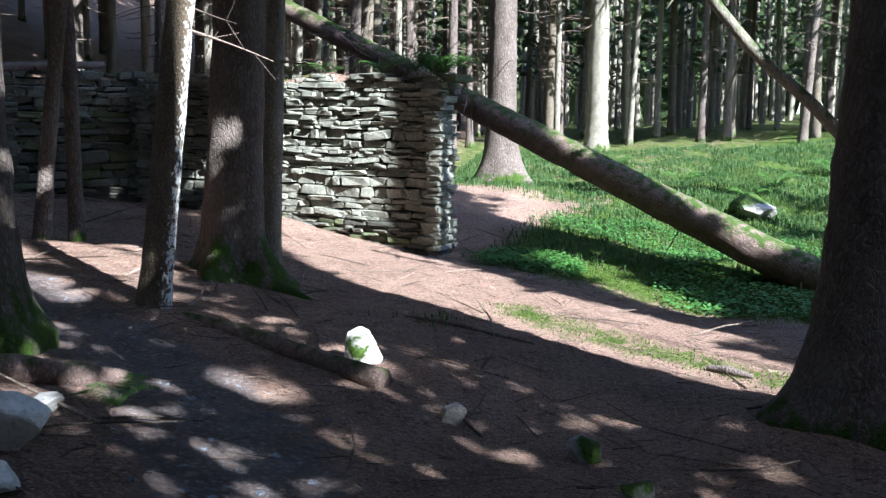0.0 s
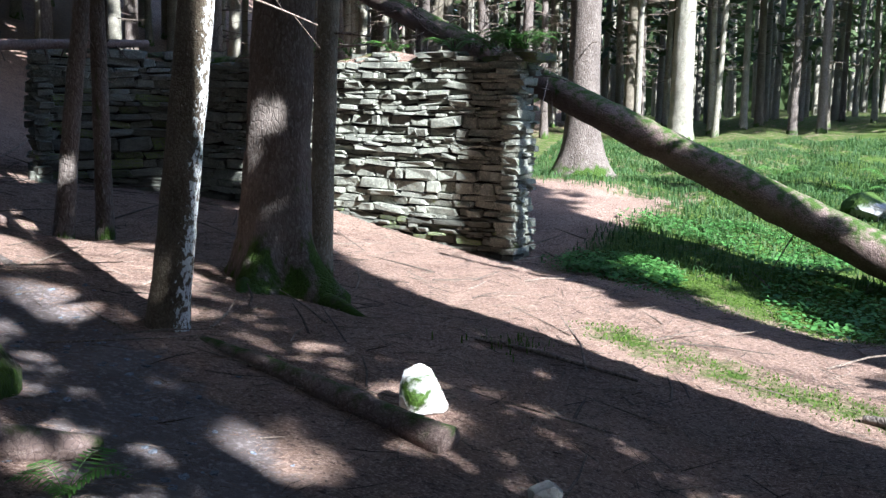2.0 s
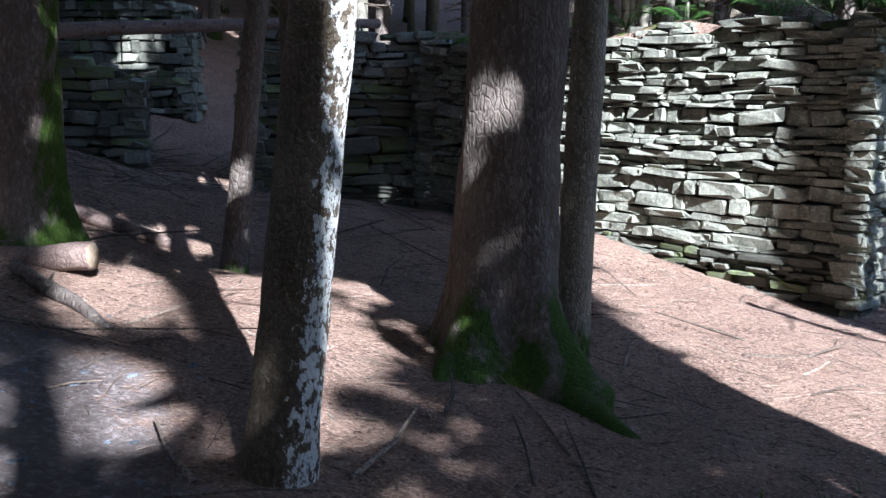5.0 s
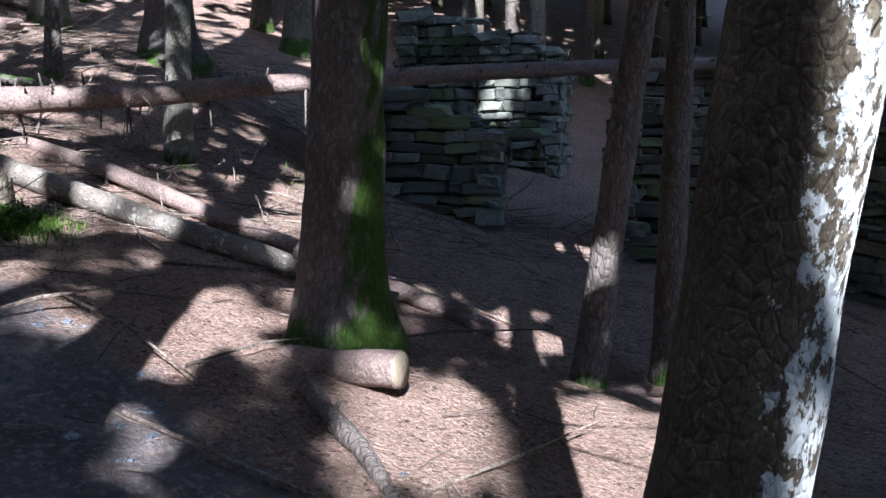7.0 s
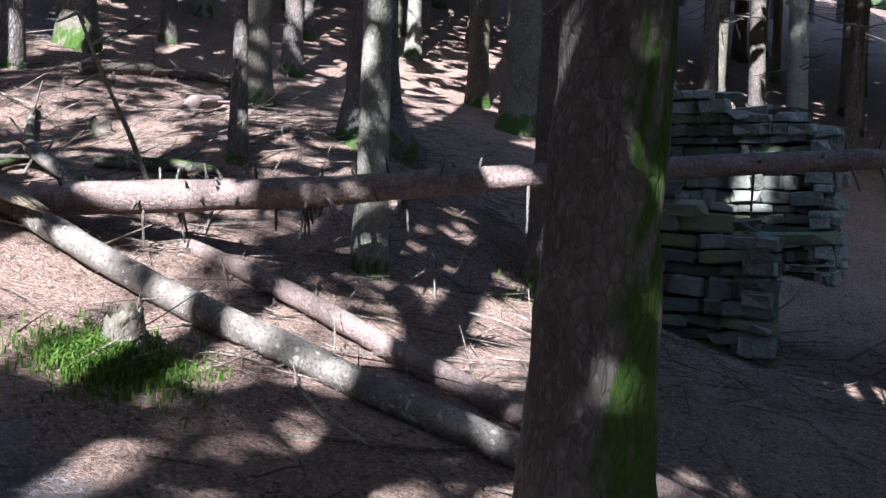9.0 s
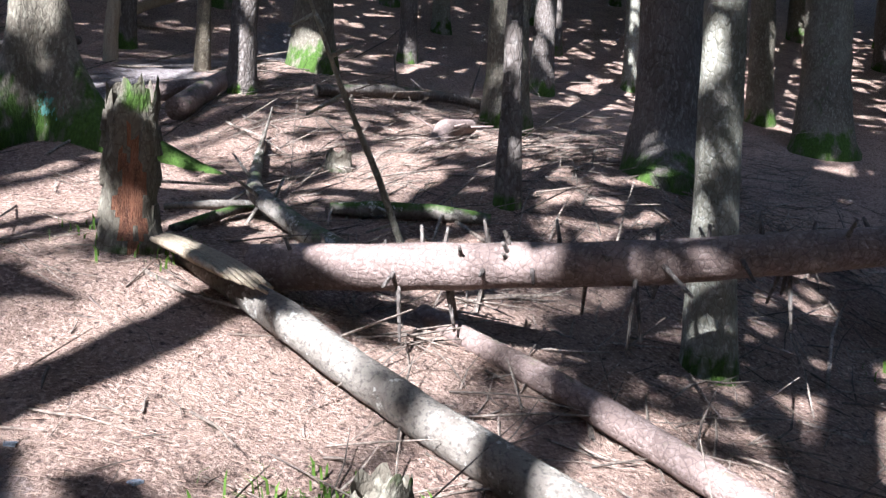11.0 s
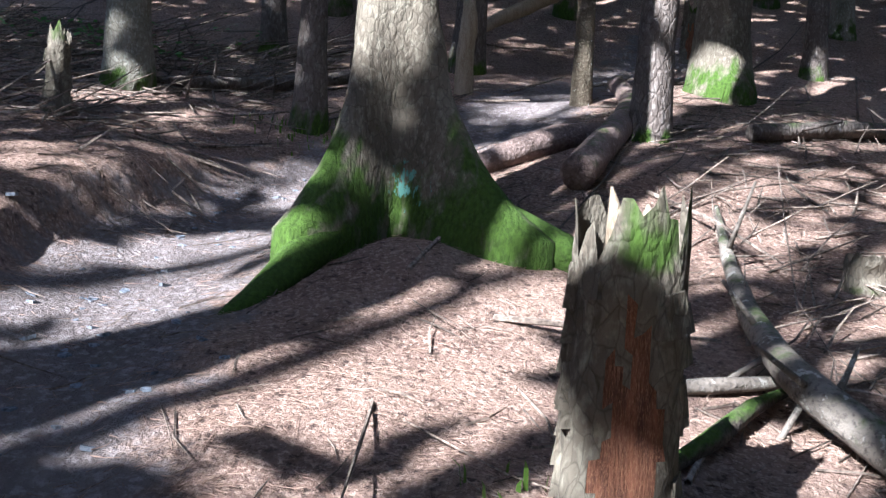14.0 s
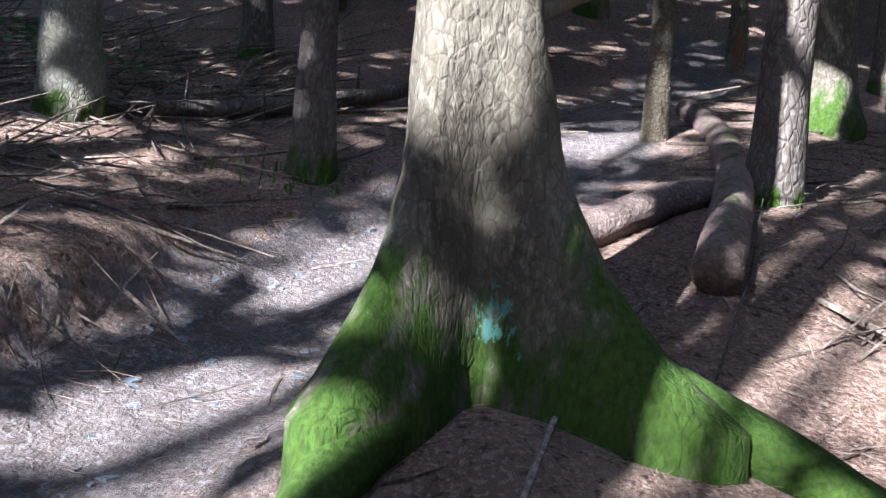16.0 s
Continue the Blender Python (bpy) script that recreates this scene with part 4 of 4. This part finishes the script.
bristle(mossy, (-4.9, 15.45, 3.55), (-2.3, 14.2, 2.4), 90, 0.9, 61)
log("leaning_branch", [(0.15, 9.1, 3.75), (0.44, 9.08, 3.27), (0.9, 9.12, 2.75), (1.45, 9.2, 2.3), (2.3, 9.25, 1.4), (3.3, 9.3, 0.15)], (0.045, 0.05, 0.055, 0.06, 0.065, 0.07), BARK_GREY, "mossy bare branch hanging across the clearing", "branch", seed=34, moss=0.6, stubs=7, stub_len=0.5)
log("cut_log", [on(-6.58, 7.66, -0.03), on(-6.3, 7.75, 0.03), (-6.02, 7.86, 1.165)], (0.06, 0.075, 0.08), LOGBARK, "short sawn log lying at the foot of a tree", seed=35, moss=0.1, ends=BAREWOOD)
log("fallen_conifer", [(-10.34, 6.88, 2.28), (-10.0, 7.4, 2.31), (-9.5, 8.15, 2.37), (-9.2, 9.0, 2.47), (-8.8, 10.4, 2.62), (-8.1, 12.2, 2.78), (-7.6, 13.4, 2.85)], (0.095, 0.095, 0.085, 0.075, 0.068, 0.06, 0.05), LOGBARK, "long fallen conifer trunk bristling with broken branch stubs", seed=36, stubs=85, stub_len=0.13, n=60, stub_mat=BARK, moss=0.0)
log("grey_fallen_log", [(-10.5, 6.6, 2.33), (-9.9, 6.95, 2.12), on(-9.2, 7.35, 0.07), on(-8.3, 7.95, 0.065), on(-7.6, 8.42, 0.06), on(-7.2, 8.75, 0.05)], (0.058, 0.07, 0.072, 0.072, 0.068, 0.062), PALELOG, "weathered grey log with flaking pale bark", seed=37, n=50, rough=0.13)
log("brown_fallen_log", [(-10.25, 7.58, 2.1), on(-9.4, 8.0, 0.08), on(-8.6, 8.4, 0.06), on(-7.9, 8.72, 0.05)], (0.045, 0.055, 0.06, 0.06), LOGBARK, "brown log with a greenish broken tip", seed=38, moss=0.3, rough=0.12)
log("thin_log", [on(-7.55, 8.85, 0.05), on(-7.1, 9.2, 0.05), on(-6.9, 9.4, 0.03)], (0.05, 0.06, 0.04), LOGBARK, "short dark rotten log", seed=39, rough=0.2)
log("forked_branch", [on(-10.72, 7.38, 0.06), on(-11.05, 7.15, 0.06), (-11.36, 6.95, 2.6), on(-11.9, 6.99, 0.06), on(-12.5, 7.06, 0.06), on(-13.1, 7.15, 0.06)], (0.055, 0.055, 0.05, 0.04, 0.028, 0.01), PALELOG, "bent bare branch with greenish moss along its thin end", "branch", seed=40, stubs=9, stub_len=0.35, moss=0.45)
log("upturned_log", [(-13.35, 6.55, 3.2), (-13.9, 6.75, 3.4), (-14.6, 6.95, 3.6), (-15.4, 7.1, 3.8), (-16.2, 7.1, 4.02)], (0.088, 0.085, 0.08, 0.075, 0.07), LOGBARK, "rough-barked log with a rotten mossy end beside the path", seed=41, moss=0.4, rough=0.08)
log("curved_log", [on(-13.75, 6.05, 0.04), on(-13.95, 6.3, 0.06), on(-14.15, 6.55, 0.06), on(-14.25, 6.75, 0.04)], (0.06, 0.075, 0.075, 0.07), LOGBARK, "short curved log against a longer one", seed=42)
log("dark_end_log", [(-13.1, 8.35, 3.0), on(-13.5, 8.55, 0.1), on(-14.0, 8.9, 0.08)], (0.075, 0.075, 0.06), LOGBARK, "small log with a dark hollow end", seed=43, stubs=5, stub_len=0.4)
log("bank_log", [on(-15.0, 4.05, 0.05), on(-15.3, 4.45, 0.06), on(-15.7, 4.8, 0.06), on(-16.2, 5.25, 0.07), on(-16.6, 5.6, 0.12)], (0.035, 0.045, 0.05, 0.05, 0.045), BARK, "dark fallen log on the shaded bank", seed=44, stubs=5, stub_len=0.25)
log("broken_bough", [on(-17.6, 5.9, 0.35), on(-18.2, 6.4, 0.6), on(-18.9, 6.95, 0.85), on(-19.2, 7.2, 0.75)], (0.05, 0.07, 0.08, 0.09), BAREWOOD, "bright broken bough resting on a mossy stump", "branch", seed=45, moss=0.3, rough=0.2)
log("broken_post", [on(-15.9, 5.94, -0.1), on(-15.9, 5.95, 0.3), on(-15.92, 5.96, 0.55), on(-15.95, 5.95, 0.8)], (0.075, 0.065, 0.06, 0.03), BAREWOOD, "upright snapped orange-brown dead stem in the sun", "stump", seed=46, rough=0.2, seg=12)
log("thin_mossy_log", [on(-11.45, 7.36, 0.04), on(-11.38, 7.6, 0.05), on(-11.33, 7.9, 0.05), on(-11.25, 8.2, 0.03)], (0.03, 0.045, 0.045, 0.03), PALELOG, "thin log with green moss among twigs", seed=47, moss=0.65, stubs=4, stub_len=0.25)
log("thin_branch", [on(-11.42, 6.5, 0.02), on(-11.48, 6.75, 0.03), on(-11.56, 7.05, 0.02)], (0.015, 0.024, 0.018), PALELOG, "thin dead branch lying behind the stump", "branch", seed=48, stubs=2)
log("mossy_root_branch", [on(-10.98, 6.54, 0.01), on(-11.15, 6.7, 0.04), on(-11.33, 6.84, 0.05), on(-11.5, 6.98, 0.02)], (0.02, 0.028, 0.025, 0.015), MOSSROOT, "dark curved branch with tufts of moss", "branch", seed=49, moss=0.6, stubs=2)
log("fallen_log", [on(-14.6, 7.7, 0.06), on(-15.0, 8.4, 0.07), on(-15.5, 9.1, 0.07), on(-15.6, 9.9, 0.06)], (0.05, 0.055, 0.05, 0.04), BARK, "dark fallen stem lying across the slope", seed=50, moss=0.4, stubs=8, stub_len=0.5)
log("path_edge_branch", [on(-6.2, 7.5, 0.03), on(-5.9, 7.42, 0.035), on(-5.6, 7.36, 0.03), on(-5.3, 7.28, 0.01)], (0.035, 0.04, 0.035, 0.02), BARK, "half-buried dark branch along the path's edge", "branch", seed=51, rough=0.2, stubs=2)
log("shaded_log", [on(-3.5, 3.95, 0.05), on(-3.25, 4.25, 0.05), on(-3.0, 4.55, 0.03)], (0.07, 0.075, 0.05), LOGBARK, "mossy rotten log in the shade beside the path", seed=52, moss=0.45, rough=0.2)
log("dark_stick", [on(0.36, 7.45, 0.02), on(0.5, 7.36, 0.04), on(0.68, 7.3, 0.02)], (0.025, 0.035, 0.02), BARK, "short dark broken stick at the edge of the sunlight", "branch", seed=53, stubs=1)
log("long_stick", [on(-2.15, 8.0, 0.02), on(-1.7, 7.86, 0.03), on(-1.0, 7.6, 0.02)], (0.012, 0.018, 0.01), TWIG, "long thin dead stick on the needle floor", "branch", seed=54, stubs=2)
log("dead_stem", [on(-11.08, 7.67, -0.02), (-10.9, 7.5, 2.7), (-10.65, 7.28, 3.05), (-10.35, 7.05, 3.45)], (0.02, 0.017, 0.013, 0.007), BARK_GREY, "thin dead stem leaning over the fallen trunk", "branch", seed=55, stubs=7, stub_len=0.14, rough=0.12, seg=8)


def splintered_stump(at, r, height, label, seed):
    """A snapped trunk: flaking bark, a red rotten hollow on one side and a crown of splinters."""
    base = on(*at)
    t = tagged(empty("tree_stump", base), label, "stump")
    g = np.random.default_rng(seed)
    seg, n = 36, 24
    th = np.linspace(0, 2 * np.pi, seg, endpoint=False)
    z = np.linspace(-0.08, height, n)
    jag = np.array([0.16 * noise.noise(Vector((math.cos(a) * 2.5, math.sin(a) * 2.5, seed))) + 0.035 * noise.noise(Vector((math.cos(a) * 8, math.sin(a) * 8, seed))) for a in th])
    jag = jag * min(1, height / 0.5)
    rad = r * (1 + 0.35 * np.exp(-np.clip(z, 0, 9) / 0.1))[:, None] * np.ones(seg)
    hollow = np.clip(np.cos(th + 0.05), 0, 1) ** 6
    rad = rad * (1 - 0.3 * hollow[None] * np.clip(1 - abs(z - height * 0.38) / (height * 0.36), 0, 1)[:, None] ** 0.5)
    zz = z[:, None] + np.clip(z / height, 0, 1)[:, None] ** 2 * jag[None]
    v = np.stack([rad * np.cos(th), rad * np.sin(th), zz], -1).reshape(-1, 3)
    k = 1 + wob(v, 9, 0.10) + wob(v, 28, 0.07)
    v[:, :2] *= k[:, None]
    i, j = np.arange(n - 1)[:, None] * seg, np.arange(seg)[None]
    f = np.stack([i + j, i + (j + 1) % seg, i + seg + (j + 1) % seg, i + seg + j], -1).reshape(-1, 4)
    dth = (th + 0.05 + np.pi) % (2 * np.pi) - np.pi
    inside = (dth / 0.62)[None] ** 2 + ((z[:-1] - height * 0.30) / (height * 0.34))[:, None] ** 2 + 0.75 * np.sin(9 * dth)[None] * np.sin(z[:-1] * 31)[:, None] < (1.0 if height > 0.5 else -9)
    pick = inside.reshape(-1)
    mo = np.clip((zz - height * 0.78) / 0.1, 0, 0.5) * np.clip(0.2 + np.cos(th - 0.5), 0, 1)[None]
    mo = np.maximum(mo, np.clip(0.4 - z / 0.12, 0, 0.4)[:, None])
    make("bark_shell", v, f[~pick].tolist(), BARK_MAIN, t, moss=mo.ravel())
    if pick.any():
        make("rotten_wood", v * (0.985, 0.985, 1), f[pick].tolist(), REDWOOD, t, "reddish rotten heartwood laid bare")
    for q in range(5):
        a, d = g.normal(2.6, 0.8), r * g.uniform(0.2, 0.85)
        c = np.array((d * math.cos(a), d * math.sin(a), height - 0.08))
        h = g.uniform(0.3, 1.0) ** 2 * 0.17 * min(1, height / 0.5)
        make("splinter", *tube(np.array([c, c + (0.01, 0, h * 0.6), c + (0.015 * g.normal(), 0.015 * g.normal(), h)]), (0.022, 0.017, 0.003), 5, 0.2), BAREWOOD, t, moss=None)
    for q in range(24 if height < 0.5 else 70):
        a, zc = g.uniform(0, 6.28), g.uniform(0.04, max(0.05, height - 0.12))
        if math.cos(a + 0.05) > 0.6 and zc < height * 0.7:
            continue
        s, w = g.uniform(0.018, 0.04), np.array((math.cos(a), math.sin(a), 0))
        u = np.array((-w[1], w[0], 0))
        c = w * r * 1.06 + (0, 0, zc)
        vv = [c - u * s - (0, 0, s * 1.3), c + u * s - (0, 0, s * 1.1) + w * 0.012, c + u * s * 0.8 + (0, 0, s * 1.3), c - u * s * 0.9 + (0, 0, s)]
        vv += [p - w * 0.022 for p in vv]
        make("bark_flake", vv, [[0, 1, 2, 3], [7, 6, 5, 4], [0, 4, 5, 1], [1, 5, 6, 2], [2, 6, 7, 3], [3, 7, 4, 0]], BARK_MAIN, t, smooth=False)
    return t


splintered_stump((-10.57, 6.37), 0.108, 0.66, "snapped tree stump with flaking bark, red rot and a mossy top", 3)
splintered_stump((-8.66, 7.08), 0.075, 0.16, "low rotten stump in a tuft of bright moss", 6)
splintered_stump((-13.95, 3.78), 0.06, 0.42, "small weathered stump on the bank", 8)
splintered_stump((-19.4, 8.3), 0.08, 0.6, "mossy post-like stump by the far path", 9)
splintered_stump((-12.4, 7.55), 0.07, 0.12, "crumbling mossy stump among twigs", 10)


def wood_slab():
    """The bare splintered end of the grey log, by the stump."""
    base = np.array((-10.42, 6.52, 2.36))
    t = tagged(empty("splintered_plank", base), "bare yellowish splintered slab of wood beside a stump", "wood")
    a, b = np.zeros(3), np.array((0.62, 0.38, -0.20))
    for k in range(7):
        off = (k - 3) * 0.021
        o = np.array((-0.52 * off, 0.85 * off, 0.0))
        p = bent(a + o + (0, 0, 0.04 - 0.006 * abs(k - 3)), b * (0.75 + 0.07 * (k % 4)) + o + (0, 0, 0.045), 0.012, 6)
        make("splinter", *tube(p, (0.012, 0.02, 0.022, 0.022, 0.018, 0.005), 6, 0.25, 14.0), BAREWOOD, t, moss=None)
    return t


wood_slab()


# ---- plants ----
def fern(at, size, label, seed, fronds=7, lean=0.0, z=None):
    base = on(*at) if z is None else np.array((*at, z))
    t = tagged(empty("fern", base), label, "fern")
    g = np.random.default_rng(seed)
    for k in range(fronds):
        a = 6.28 * k / fronds + g.normal(0, 0.3)
        d = np.array((math.cos(a), math.sin(a), 0))
        ln = size * g.uniform(0.7, 1.1)
        s = np.linspace(0, 1, 15)
        p = d * ln * s[:, None] * 0.85 + np.array((0, 0, 1.0)) * (ln * (1.25 * s - 1.0 * s**2))[:, None]
        heap = Heap()
        heap.add(*tube(p, np.linspace(0.004, 0.001, 15) * size / 0.4, 4))
        u = np.cross(d, (0, 0, 1.0))
        for i in range(1, 14):
            w = ln * 0.24 * math.sin(math.pi * min(1, s[i] * 0.85 + 0.18)) + 0.01
            for sg in (-1, 1):
                tip = p[i] + sg * u * w + d * w * 0.45 - np.array((0, 0, 0.15 * w))
                mid = (p[i] + tip) / 2
                heap.add([p[i], mid + d * ln * 0.028, tip, mid - d * ln * 0.028], [[0, 1, 2, 3]])
        heap.make("frond", FERN, t, smooth=False)
    return t


fern((-2.86, 4.12), 0.26, "small green fern at a mossy root", 1, 5)
for i, (x, y, z, s) in enumerate(((-2.42, 12.42, 2.72, 0.62), (-2.5, 12.62, 2.68, 0.6), (-2.62, 12.5, 2.74, 0.55), (-2.85, 12.62, 2.74, 0.5), (-3.3, 12.7, 2.7, 0.45), (-4.1, 12.95, 2.68, 0.45), (-4.7, 13.1, 2.68, 0.5), (-5.3, 13.25, 2.68, 0.5), (-12.4, 13.1, 3.1, 0.4), (-11.9, 13.3, 3.2, 0.4))):
    fern((x, y), s, "bright green fern growing on the ruin's top", 20 + i, 11, z=z)
for i, (x, y, s) in enumerate(((2.6, 19.5, 0.6), (3.4, 21, 0.7), (1.6, 22.5, 0.7), (4.4, 18.5, 0.6), (5.0, 23.0, 0.8), (0.2, 24.5, 0.7), (-3.6, 17.2, 0.6), (1.1, 12.95, 0.3))):
    fern((x, y), s, "broad green fern in the clearing", 40 + i, 9)


def blades(name, mat, n, area, keep, size, seed, label, kind="stuff", width=0.006, droop=0.5):
    """Grass as bent three-point blades over part of the floor."""
    g = np.random.default_rng(seed)
    x, y = g.uniform(area[0], area[1], n * 3), g.uniform(area[2], area[3], n * 3)
    k = g.random(n * 3) < keep(x, y)
    x, y = x[k][:n], y[k][:n]
    n = len(x)
    b = np.stack([x, y, land(x, y) - 0.01], -1)
    a = g.uniform(0, 6.28, n)
    h = size * g.uniform(0.5, 1.2, n)
    d = np.stack([np.cos(a), np.sin(a), 0 * a], -1)
    u = np.stack([-np.sin(a), np.cos(a), 0 * a], -1) * width * g.uniform(0.7, 1.5, (n, 1))
    up = np.array((0, 0, 1.0))
    mid = b + up * h[:, None] * 0.6 + d * h[:, None] * 0.15 * droop
    tip = b + up * h[:, None] * (1 - 0.3 * droop) + d * h[:, None] * 0.7 * droop
    v = np.stack([b - u, b + u, mid + u * 0.8, mid - u * 0.8, tip], 1).reshape(-1, 3)
    o = 5 * np.arange(n)[:, None]
    f = np.concatenate([o + [[0, 1, 2, 3]]]).tolist() + (o + [[3, 2, 4]]).tolist()
    ob = make(name, v, f, mat, smooth=False)
    return tagged(ob, label, "grass", kind=kind)


def near_path_green(x, y):
    return np.clip(moss_cover(x, y) * 1.6 - 0.45, 0, 1)


blades("grass", GRASS, 60000, (-3.5, 9, 12, 30), lambda x, y: near_path_green(x, y) * np.clip((y - 11.5) / 3, 0.05, 1), 0.16, 1, "long soft green meadow grass", width=0.007, droop=0.9)
blades("moss_tufts", MOSSGRASS, 50000, (-3.0, 4, 4, 13), near_path_green, 0.035, 2, "short yellow-green moss tufts in front of the wall", width=0.006)
blades("moss_tufts", MOSSGRASS, 26000, (-16, -3, 4, 11), near_path_green, 0.03, 3, "scattered green moss tufts on the needle floor", width=0.006)
TUFTS = ((-8.5, 7.1, 0.3), (-8.62, 7.0, 0.2), (-10.5, 6.5, 0.26), (-10.75, 6.2, 0.16), (-14.7, 5.0, 0.3), (-0.1, 3.55, 0.3), (0.6, 4.3, 0.3), (-1.9, 8.0, 0.35), (-8.35, 7.2, 0.2), (-14.3, 7.0, 0.2), (-9.9, 10.0, 0.35))
blades("grass_tufts", MOSSGRASS, 22000, (-16, 2, 3, 11), lambda x, y: sum(np.exp(-((x - a) ** 2 + (y - b) ** 2) / (0.5 * r * r)) for a, b, r in TUFTS), 0.085, 4, "bright green mossy grass tufts at stumps and roots", width=0.005)


blades("moss_tufts", MOSSGRASS, 6000, (-9.1, -7.9, 6.55, 7.5), lambda x, y: np.exp(-((x + 8.46) ** 2 + (y - 7.0) ** 2) / 0.05), 0.085, 5, "lush bright green grass round a low stump", width=0.004, droop=0.8)


def sorrel(n, area, cover, label, seed, tall=0.09):
    g = np.random.default_rng(seed)
    x, y = g.uniform(area[0], area[1], n), g.uniform(area[2], area[3], n)
    k = (g.random(n) < cover(x, y)) & (waves(x, y, 21, 1.6) > -0.1)
    x, y = x[k], y[k]
    n = len(x)
    c = np.stack([x, y, land(x, y) + g.uniform(0.02, tall, n)], -1)
    a = g.uniform(0, 6.28, n)
    s = g.uniform(0.018, 0.036, n)[:, None]
    u = np.stack([np.cos(a), np.sin(a), g.normal(0, 0.25, n)], -1) * s
    w = np.stack([-np.sin(a), np.cos(a), g.normal(0, 0.25, n)], -1) * s
    v = np.stack([c - u, c - w * 0.8, c + u, c + w * 0.8], 1).reshape(-1, 3)
    tagged(make("wood_sorrel", v, np.arange(4 * n).reshape(-1, 4), CLOVER, smooth=False), label, "ground plants", kind="stuff")


sorrel(26000, (-2.4, 4.5, 10.2, 15.5), lambda x, y: np.clip(moss_cover(x, y) * 1.7 - 0.4, 0, 1), "low carpet of small bright green leaves", 9)
sorrel(9000, (-24, -15.5, -2, 4.2), lambda x, y: np.clip(waves(x, y, 31, 1.1) * 3 - 0.1, 0, 1), "patchy low green undergrowth on the shaded slope", 10, 0.25)
sorrel(3500, (-1.9, -0.6, 11.6, 13.6), lambda x, y: 0 * x + 0.8, "leafy green plants at the foot of the wall's end", 11, 0.12)


def litter(name, n, area, ln, rad, mat, label, seed, lift=0.006, keep=None, seg=3, flat=0.06):
    """Fallen sticks or needles strewn over the floor, one mesh."""
    g = np.random.default_rng(seed)
    x, y = g.uniform(area[0], area[1], n), g.uniform(area[2], area[3], n)
    if keep is not None:
        k = g.random(n) < keep(x, y)
        x, y = x[k], y[k]
        n = len(x)
    a = g.uniform(0, 3.14, n)
    h = (ln * g.lognormal(-0.3, 0.5, n)) / 2
    r = rad * g.uniform(0.6, 1.5, n)
    ex, ey = np.cos(a) * h, np.sin(a) * h
    p0 = np.stack([x - ex, y - ey, land(x - ex, y - ey) + lift], -1)
    p1 = np.stack([x + ex, y + ey, land(x + ex, y + ey) + lift], -1)
    p1[:, 2] += np.abs(g.normal(0, flat, n)) * h * 2
    mid = (p0 + p1) / 2 + np.stack([-np.sin(a), np.cos(a), 0.4 + 0 * a], -1) * (g.normal(0, 0.08, n) * h)[:, None]
    side = np.stack([-np.sin(a), np.cos(a), 0 * a], -1)
    up = np.array((0, 0, 1.0))
    rings = []
    for p, k in ((p0, 1.0), (mid, 0.9), (p1, 0.4)):
        for q in range(seg):
            t = 2 * math.pi * q / seg
            rings.append(p + (math.cos(t) * side + math.sin(t) * up) * (r * k)[:, None])
    v = np.stack(rings, 1).reshape(-1, 3)
    o = (3 * seg * np.arange(n))[:, None]
    f = np.concatenate([o + [[b * seg + q, b * seg + (q + 1) % seg, (b + 1) * seg + (q + 1) % seg, (b + 1) * seg + q]] for b in range(2) for q in range(seg)])
    return tagged(make(name, v, f, mat, smooth=False), label, "litter", kind="stuff")


def off_trail(x, y):
    return np.clip(trail_gap(x, y)[0] / 0.6, 0.25, 1) * np.clip(1.2 - moss_cover(x, y) * 1.5, 0.1, 1)


litter("needle_litter", 125000, (-14.5, 1.5, 2.5, 11.5), 0.05, 0.0011, NEEDLE, "reddish-brown fallen conifer needles and bits", 1, keep=off_trail)
litter("twig_litter", 4800, (-17, 2, 2, 13), 0.22, 0.0032, TWIG, "dead twigs strewn over the forest floor", 2, keep=off_trail)
litter("fallen_sticks", 420, (-20, 2, 2, 14), 0.75, 0.008, TWIG, "longer dead sticks lying on the forest floor", 3, keep=off_trail, seg=5, flat=0.1)
litter("brushwood", 1900, (-15.5, -8.2, 7.0, 12.5), 0.3, 0.0042, TWIG, "tangle of dead branches around the fallen trunk", 4, keep=off_trail, flat=0.25, seg=4)
litter("brushwood", 1400, (-18, -13.2, 0, 4.8), 0.5, 0.006, TWIG, "tangle of dead branches on the shaded slope", 5, keep=off_trail, flat=0.25, seg=4)


def chips():
    """Flat slate bits trodden into the trail."""
    g = np.random.default_rng(6)
    n = 2200
    x, y = g.uniform(-14.5, -0.5, n), g.uniform(2.5, 8.0, n)
    k = g.random(n) < np.exp(-((trail_gap(x, y)[0] / 0.45) ** 2))
    x, y = x[k], y[k]
    heap = Heap()
    for a, b in zip(x, y):
        s = g.uniform(0.01, 0.032)
        t = g.uniform(0, 6.28)
        m = np.array([(math.cos(t + q) * s * g.uniform(0.6, 1.1), math.sin(t + q) * s * g.uniform(0.6, 1.1), 0) for q in (0, 1.2, 2.6, 4.0, 5.1)])
        c = on(a, b)
        tilt = g.normal(0, 0.15, 2)
        m[:, 2] = m[:, :2] @ tilt + 0.004
        v = np.vstack([m, m - (0, 0, 0.012)]) + c
        heap.add(v, [[0, 1, 2, 3, 4]] + [[q, q + 5, (q + 1) % 5 + 5, (q + 1) % 5] for q in range(5)])
    tagged(heap.make("slate_chips", CHIP, smooth=False), "grey-blue slate chips trodden into the path", "stones", kind="stuff")


chips()
